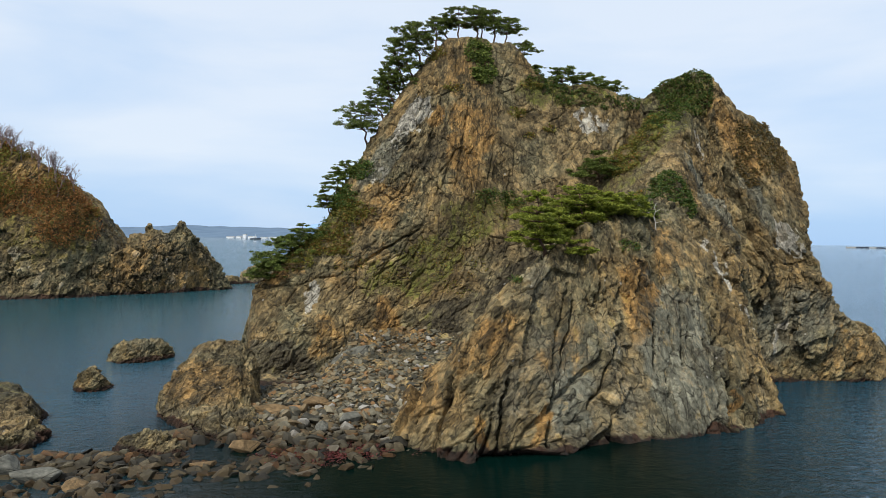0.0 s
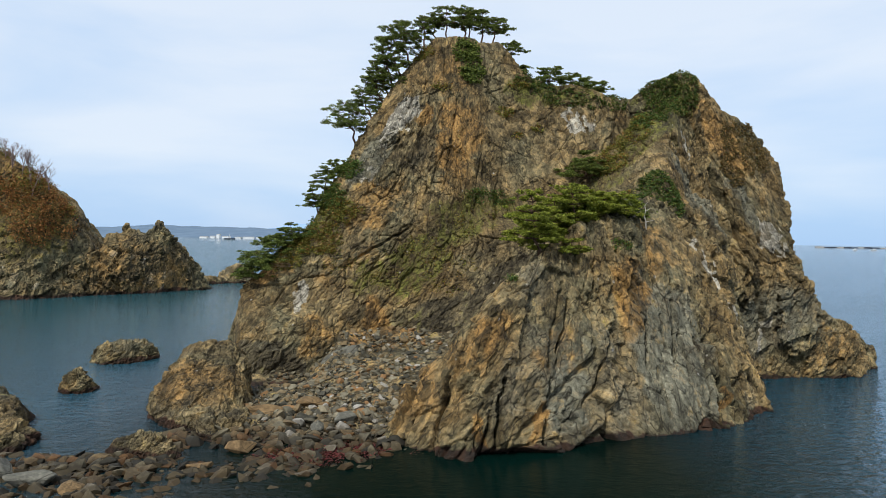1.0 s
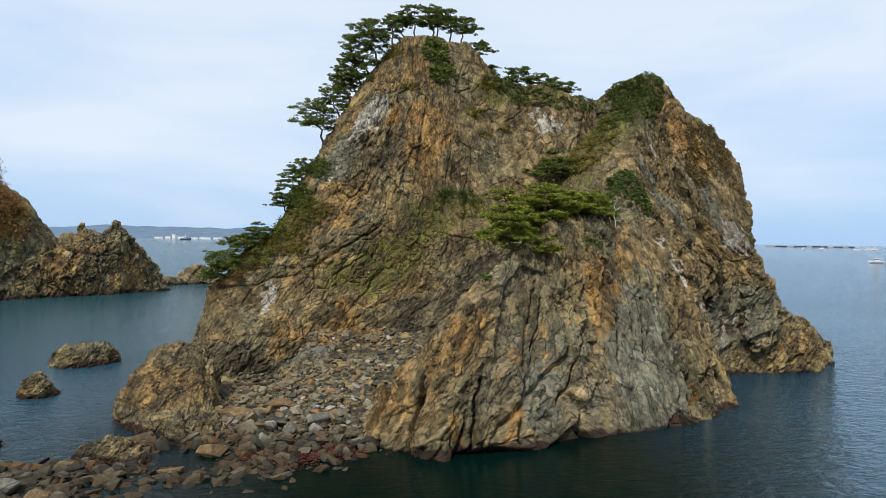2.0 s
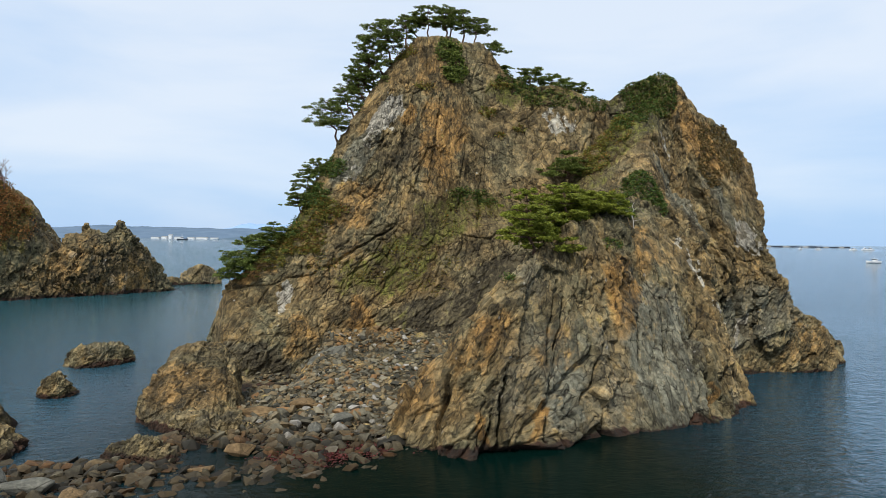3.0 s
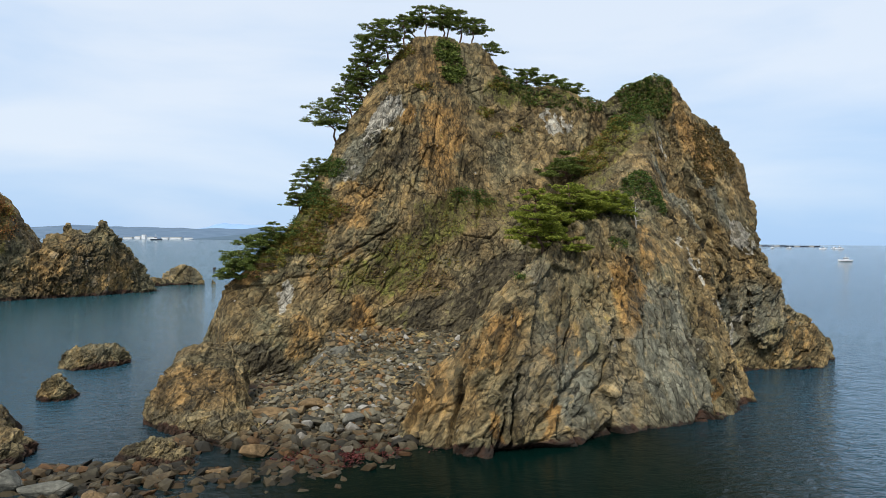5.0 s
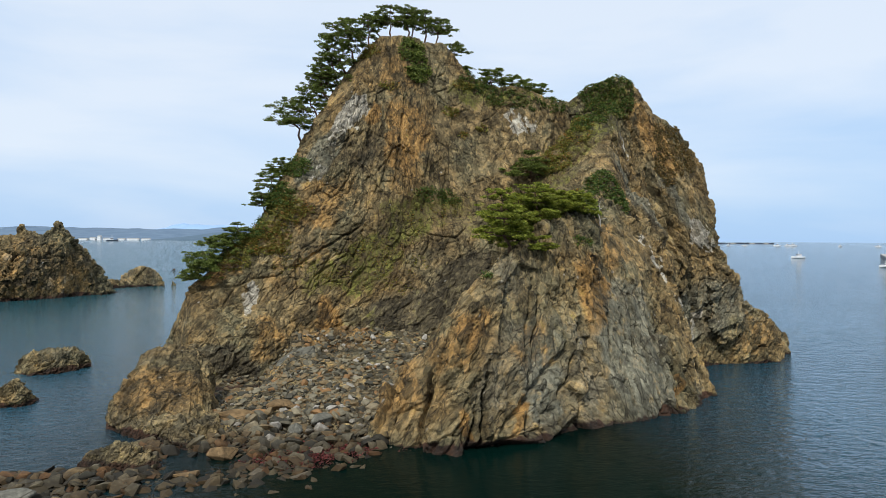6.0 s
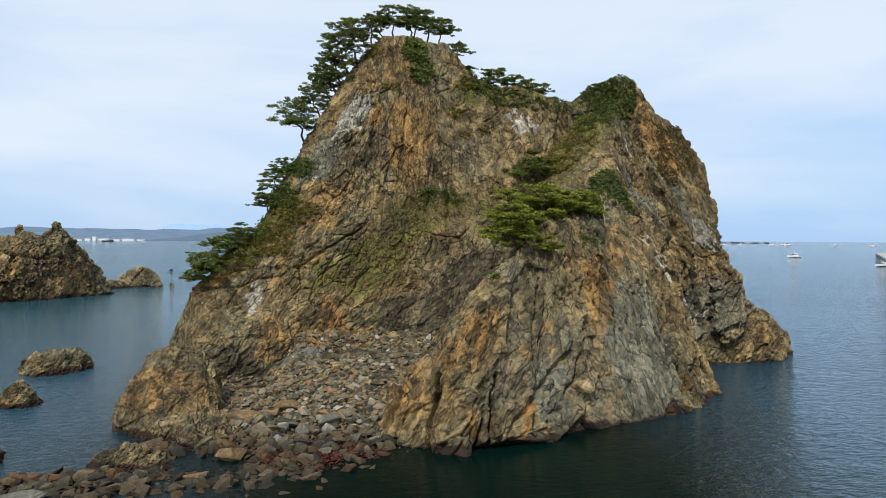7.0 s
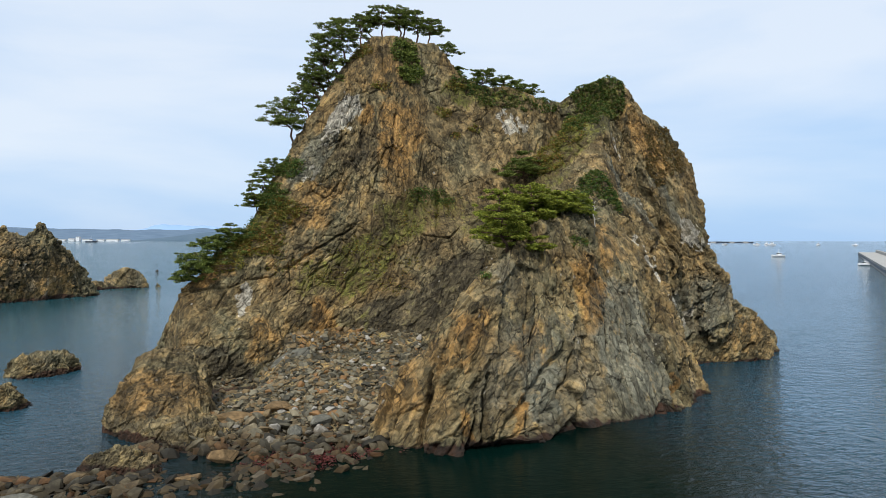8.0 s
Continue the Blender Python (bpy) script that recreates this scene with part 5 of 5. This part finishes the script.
def bare_tree_mesh(seed):
    rng = random.Random(seed)
    limbs = []

    def grow(a, way, length, r, depth):
        b = a + way * length
        limbs.append([(a, r), (a.lerp(b, 0.5) + Vector((rng.uniform(-1, 1), rng.uniform(-1, 1), 0)) * 0.05 * length, r * 0.8), (b, r * 0.6)])
        if depth:
            for _ in range(3):
                w = (way + Vector((rng.uniform(-0.8, 0.8), rng.uniform(-0.8, 0.8), rng.uniform(-0.1, 0.6)))).normalized()
                grow(a.lerp(b, rng.uniform(0.5, 1.0)), w, length * rng.uniform(0.55, 0.8), r * 0.55, depth - 1)

    grow(Vector((0, 0, 0)), Vector((rng.uniform(-0.1, 0.1), 0, 1)), 1.8, 0.15, 5)
    return limb_mesh("bare_tree", limbs, TWIG, 3)


def headland_growth():
    me = headland.data
    rng, nrg = random.Random(6), np.random.default_rng(6)
    variants = [bare_tree_mesh(s) for s in (1, 2, 3)]
    for k in range(34):
        t = k / 33
        x = -114 + 36 * t + rng.uniform(-1.0, 1.0)
        y = float(np.interp(x, [-115, -96, -91, -83, -77], [170, 163, 164, 165, 166])) + rng.uniform(-1.0, 1.5)
        hit, place, _, _ = headland.ray_cast((x, y, 80), (0, 0, -1))
        if not hit or place.z < 16:
            continue
        ob = new("bare_tree", variants[k % 3])
        s = rng.uniform(1.0, 1.7)
        ob.matrix_basis = pose(*place - Vector((0, 0, 0.3)), 0, 0, rng.uniform(0, 360)) @ Matrix.Diagonal((s, s, s, 1))
        tagged(ob, "leafless grey-brown tree on the headland crest", "tree", "bare trees on the headland")
    co, no = np.empty(len(me.vertices) * 3, np.float32), np.empty(len(me.vertices) * 3, np.float32)
    me.vertices.foreach_get("co", co)
    me.vertices.foreach_get("normal", no)
    co, no = co.reshape(-1, 3), no.reshape(-1, 3)
    for number, leaves, seed, thr, label in ((30000, RUST_LEAF, 21, 0.75, "rust-coloured autumn scrub on the headland slope"), (16000, SCRUB_LEAF, 22, 0.8, "olive scrub on the headland slope")):
        f = blob(co, [(-92, 160, 34, 26, 14, 16, 1.0), (-78, 162, 22, 10, 10, 9, 0.75)])
        f = np.where(f > 0.15, f + 0.9 * fractal(co * 0.14, seed, 3), 0)
        pick = np.flatnonzero((f > thr) & (no[:, 1] < 0.4))
        pick = nrg.choice(pick, number // 8)
        centres = (co[pick] + no[pick] * 0.4)[:, None] + nrg.normal(size=(len(pick), 8, 3)) * 0.55
        v, q = leaf_quads(nrg, centres.reshape(-1, 3), 0.4, 0.26, 0.3)
        tagged(new("scrub", quad_mesh("scrub", v, q, {}, leaves, False)), label, "scrub", kind="stuff")


headland_growth()


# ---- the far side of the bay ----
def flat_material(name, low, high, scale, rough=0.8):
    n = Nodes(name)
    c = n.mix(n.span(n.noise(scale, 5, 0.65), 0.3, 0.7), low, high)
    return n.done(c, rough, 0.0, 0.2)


# the haze of distance is put into these base colours as blue
HILLS = flat_material("hazy_far_hills", (0.085, 0.135, 0.20), (0.13, 0.19, 0.26), 0.02)
HILLS_NEAR = flat_material("hazy_far_hills_nearer", (0.06, 0.105, 0.15), (0.095, 0.145, 0.19), 0.02)
MOUNTAIN = flat_material("hazy_far_mountain", (0.26, 0.40, 0.60), (0.29, 0.43, 0.63), 0.005)
WHITE = flat_material("white_paint", (0.62, 0.64, 0.66), (0.78, 0.79, 0.80), 0.3, 0.5)
HULL_DARK = flat_material("dark_hull_paint", (0.03, 0.04, 0.06), (0.06, 0.07, 0.09), 0.3, 0.5)
CONCRETE = flat_material("pier_concrete", (0.28, 0.27, 0.25), (0.42, 0.41, 0.38), 0.4)
GLASS_DARK = flat_material("cabin_window", (0.02, 0.025, 0.03), (0.03, 0.035, 0.04), 1.0, 0.15)


def ridge(name, x0, x1, y, deep, heights, material, label, seed):
    """A range of hills: a ridge line with slopes to both sides."""
    xs = np.linspace(x0, x1, 160)
    hs = np.interp(xs, np.linspace(x0, x1, len(heights)), heights)
    rows = []
    for t, k in ((0.0, 0.0), (0.12, 0.25), (0.3, 0.6), (0.55, 1.0), (0.8, 0.6), (1.0, 0.0)):
        p = np.stack([xs, np.full_like(xs, y + deep * t), np.zeros_like(xs)], 1)
        bumpy = 1 + 0.12 * fractal(p * np.array([0.012, 0.01, 1]), seed, 3)
        p[:, 2] = np.maximum(hs * k * bumpy, -1 if k == 0 else 0.5)
        rows.append(p)
    n = len(xs)
    quads = np.array([(r * n + i, r * n + i + 1, (r + 1) * n + i + 1, (r + 1) * n + i) for r in range(len(rows) - 1) for i in range(n - 1)])
    return tagged(new(name, quad_mesh(name, np.concatenate(rows), quads, {}, material)), label, "hills", kind="structure")


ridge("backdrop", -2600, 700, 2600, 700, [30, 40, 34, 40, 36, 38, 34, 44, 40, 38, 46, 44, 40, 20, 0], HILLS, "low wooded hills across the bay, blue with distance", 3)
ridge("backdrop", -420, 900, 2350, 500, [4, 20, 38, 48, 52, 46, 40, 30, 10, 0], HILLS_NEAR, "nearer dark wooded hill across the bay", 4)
ridge("backdrop", -900, 100, 4000, 500, [10, 40, 56, 72, 80, 74, 78, 68, 72, 50, 10], MOUNTAIN, "faint mountain beyond the bay, pale blue with haze", 5)


def part(name, bm, material, parent, label=""):
    me = bpy.data.meshes.new(name)
    bm.to_mesh(me)
    bm.free()
    me.materials.append(material)
    ob = new(name, me)
    ob.parent = parent
    return tagged(ob, label)


def block(*boxes):
    """Boxes (x0, y0, z0, x1, y1, z1) with slightly eased edges."""
    bm = bmesh.new()
    for x0, y0, z0, x1, y1, z1 in boxes:
        made = bmesh.ops.create_cube(bm, size=1)["verts"]
        for v in made:
            v.co = Vector(((x0 + x1) / 2 + v.co.x * (x1 - x0), (y0 + y1) / 2 + v.co.y * (y1 - y0), (z0 + z1) / 2 + v.co.z * (z1 - z0)))
    return bm


def hull(length, beam, depth):
    bm = bmesh.new()
    rings = []
    for t, w, lift in ((0.0, 0.75, 0.0), (0.3, 1.0, 0.0), (0.65, 0.9, 0.08), (0.88, 0.45, 0.25), (1.0, 0.03, 0.45)):
        x = (t - 0.5) * length
        pts = [(-0.5 * w, 1 + lift), (-0.42 * w, 0.2), (0, -0.35 + 0.3 * lift), (0.42 * w, 0.2), (0.5 * w, 1 + lift)]
        rings.append([bm.verts.new((x, a * beam, b * depth)) for a, b in pts])
    for a, b in zip(rings, rings[1:]):
        for i in range(4):
            bm.faces.new((a[i], b[i], b[i + 1], a[i + 1]))
        bm.faces.new((a[0], a[4], b[4], b[0]))
    bm.faces.new(rings[0])
    bmesh.ops.recalc_face_normals(bm, faces=bm.faces)
    return bm


def boat(x, y, heading, length, label, dark=False):
    ob = new("fishing_boat")
    ob.matrix_basis = pose(x, y, 0.1, 0, 0, heading)
    part("hull", hull(length, length * 0.27, length * 0.11), HULL_DARK if dark else WHITE, ob)
    d = length * 0.11
    cabin = part("cabin", block((-0.22 * length, -0.09 * length, d * 0.9, 0.08 * length, 0.09 * length, d * 0.9 + 0.17 * length),
                                (-0.25 * length, -0.1 * length, d * 0.9 + 0.17 * length, 0.12 * length, 0.1 * length, d * 0.9 + 0.185 * length)), WHITE, ob)
    part("window", block((-0.16 * length, -0.094 * length, d + 0.09 * length, 0.084 * length, 0.094 * length, d + 0.14 * length)), GLASS_DARK, cabin)
    part("mast", block((-0.05 * length, -0.01 * length, d + 0.17 * length, -0.03 * length, 0.01 * length, d + 0.42 * length)), WHITE, ob)
    return tagged(ob, label, "boat", "boats in the bay")


boat(392, 500, 170, 11, "white fishing boat with a small cabin on open water")
boat(309, 329, 165, 6.5, "white fishing boat moored near the pier")
boat(318, 337, 150, 6, "white fishing boat moored near the pier")
for x, y, a, s in ((1136, 1500, 160, 16), (1170, 1490, 175, 20), (1189, 1530, 10, 18), (1048, 1560, 20, 14), (1078, 1540, 170, 14), (1241, 1420, 15, 14), (1305, 1380, 160, 14)):
    boat(x, y, a, s, "white fishing boat far out near the breakwater")
boat(-432, 1990, 5, 28, "dark-hulled cargo ship far across the bay", True)


def breakwater():
    ob = new("breakwater")
    rng = random.Random(2)
    k = 0
    x, y = 1380.0, 2250.0
    while x < 1680:
        w = rng.uniform(14, 30)
        part("caisson", block((x, y, -2, x + w - 1.5, y + 9, rng.uniform(3.0, 4.4))), HULL_DARK if k % 3 else CONCRETE, ob)
        x, k = x + w, k + 1
    return tagged(ob, "long low dark breakwater on the horizon", "breakwater")


breakwater()


def pier():
    ob = new("pier")
    ob.matrix_basis = look((484, 515, 0), (238, 246, 0)) @ pose(0, 0, 0, -90, 0, 0)
    length = 400
    part("quay", block((-14, -0.0, -2, 0, length, 3.2)), CONCRETE, ob)
    part("parapet", block((-14.2, -0.2, 3.2, -12.6, length, 5.2)), CONCRETE, ob)
    part("fender", block((0.0, 0.5, 1.2, 0.35, length, 2.2)), HULL_DARK, ob, "dark rubber fender strip")
    return tagged(ob, "pale concrete pier with a low parapet", "pier")


pier()


def warehouse(x, y, w, h, roof):
    ob = new("warehouse")
    ob.matrix_basis = pose(x, y, 0)
    part("wall", block((0, 0, -0.5, w, 25, h)), WHITE, ob)
    bm = bmesh.new()
    a = [bm.verts.new(p) for p in ((-0.6, -0.6, h), (w + 0.6, -0.6, h), (w + 0.6, 25.6, h), (-0.6, 25.6, h), (-0.6, 12.5, h + roof), (w + 0.6, 12.5, h + roof))]
    for q in ((0, 1, 5, 4), (2, 3, 4, 5), (1, 2, 5), (3, 0, 4), (0, 3, 2, 1)):
        bm.faces.new([a[i] for i in q])
    part("roof", bm, CONCRETE, ob)
    return tagged(ob, "white harbour warehouse on the far shore", "warehouse", "warehouses on the far shore")


for x, w, h, r in ((-640, 26, 4, 1.5), (-606, 16, 6, 2), (-584, 10, 12, 2), (-566, 24, 5, 2), (-524, 22, 4, 1.5), (-496, 36, 5, 1.5), (-452, 26, 4, 1.5)):
    warehouse(x, 2490, w, h, r)
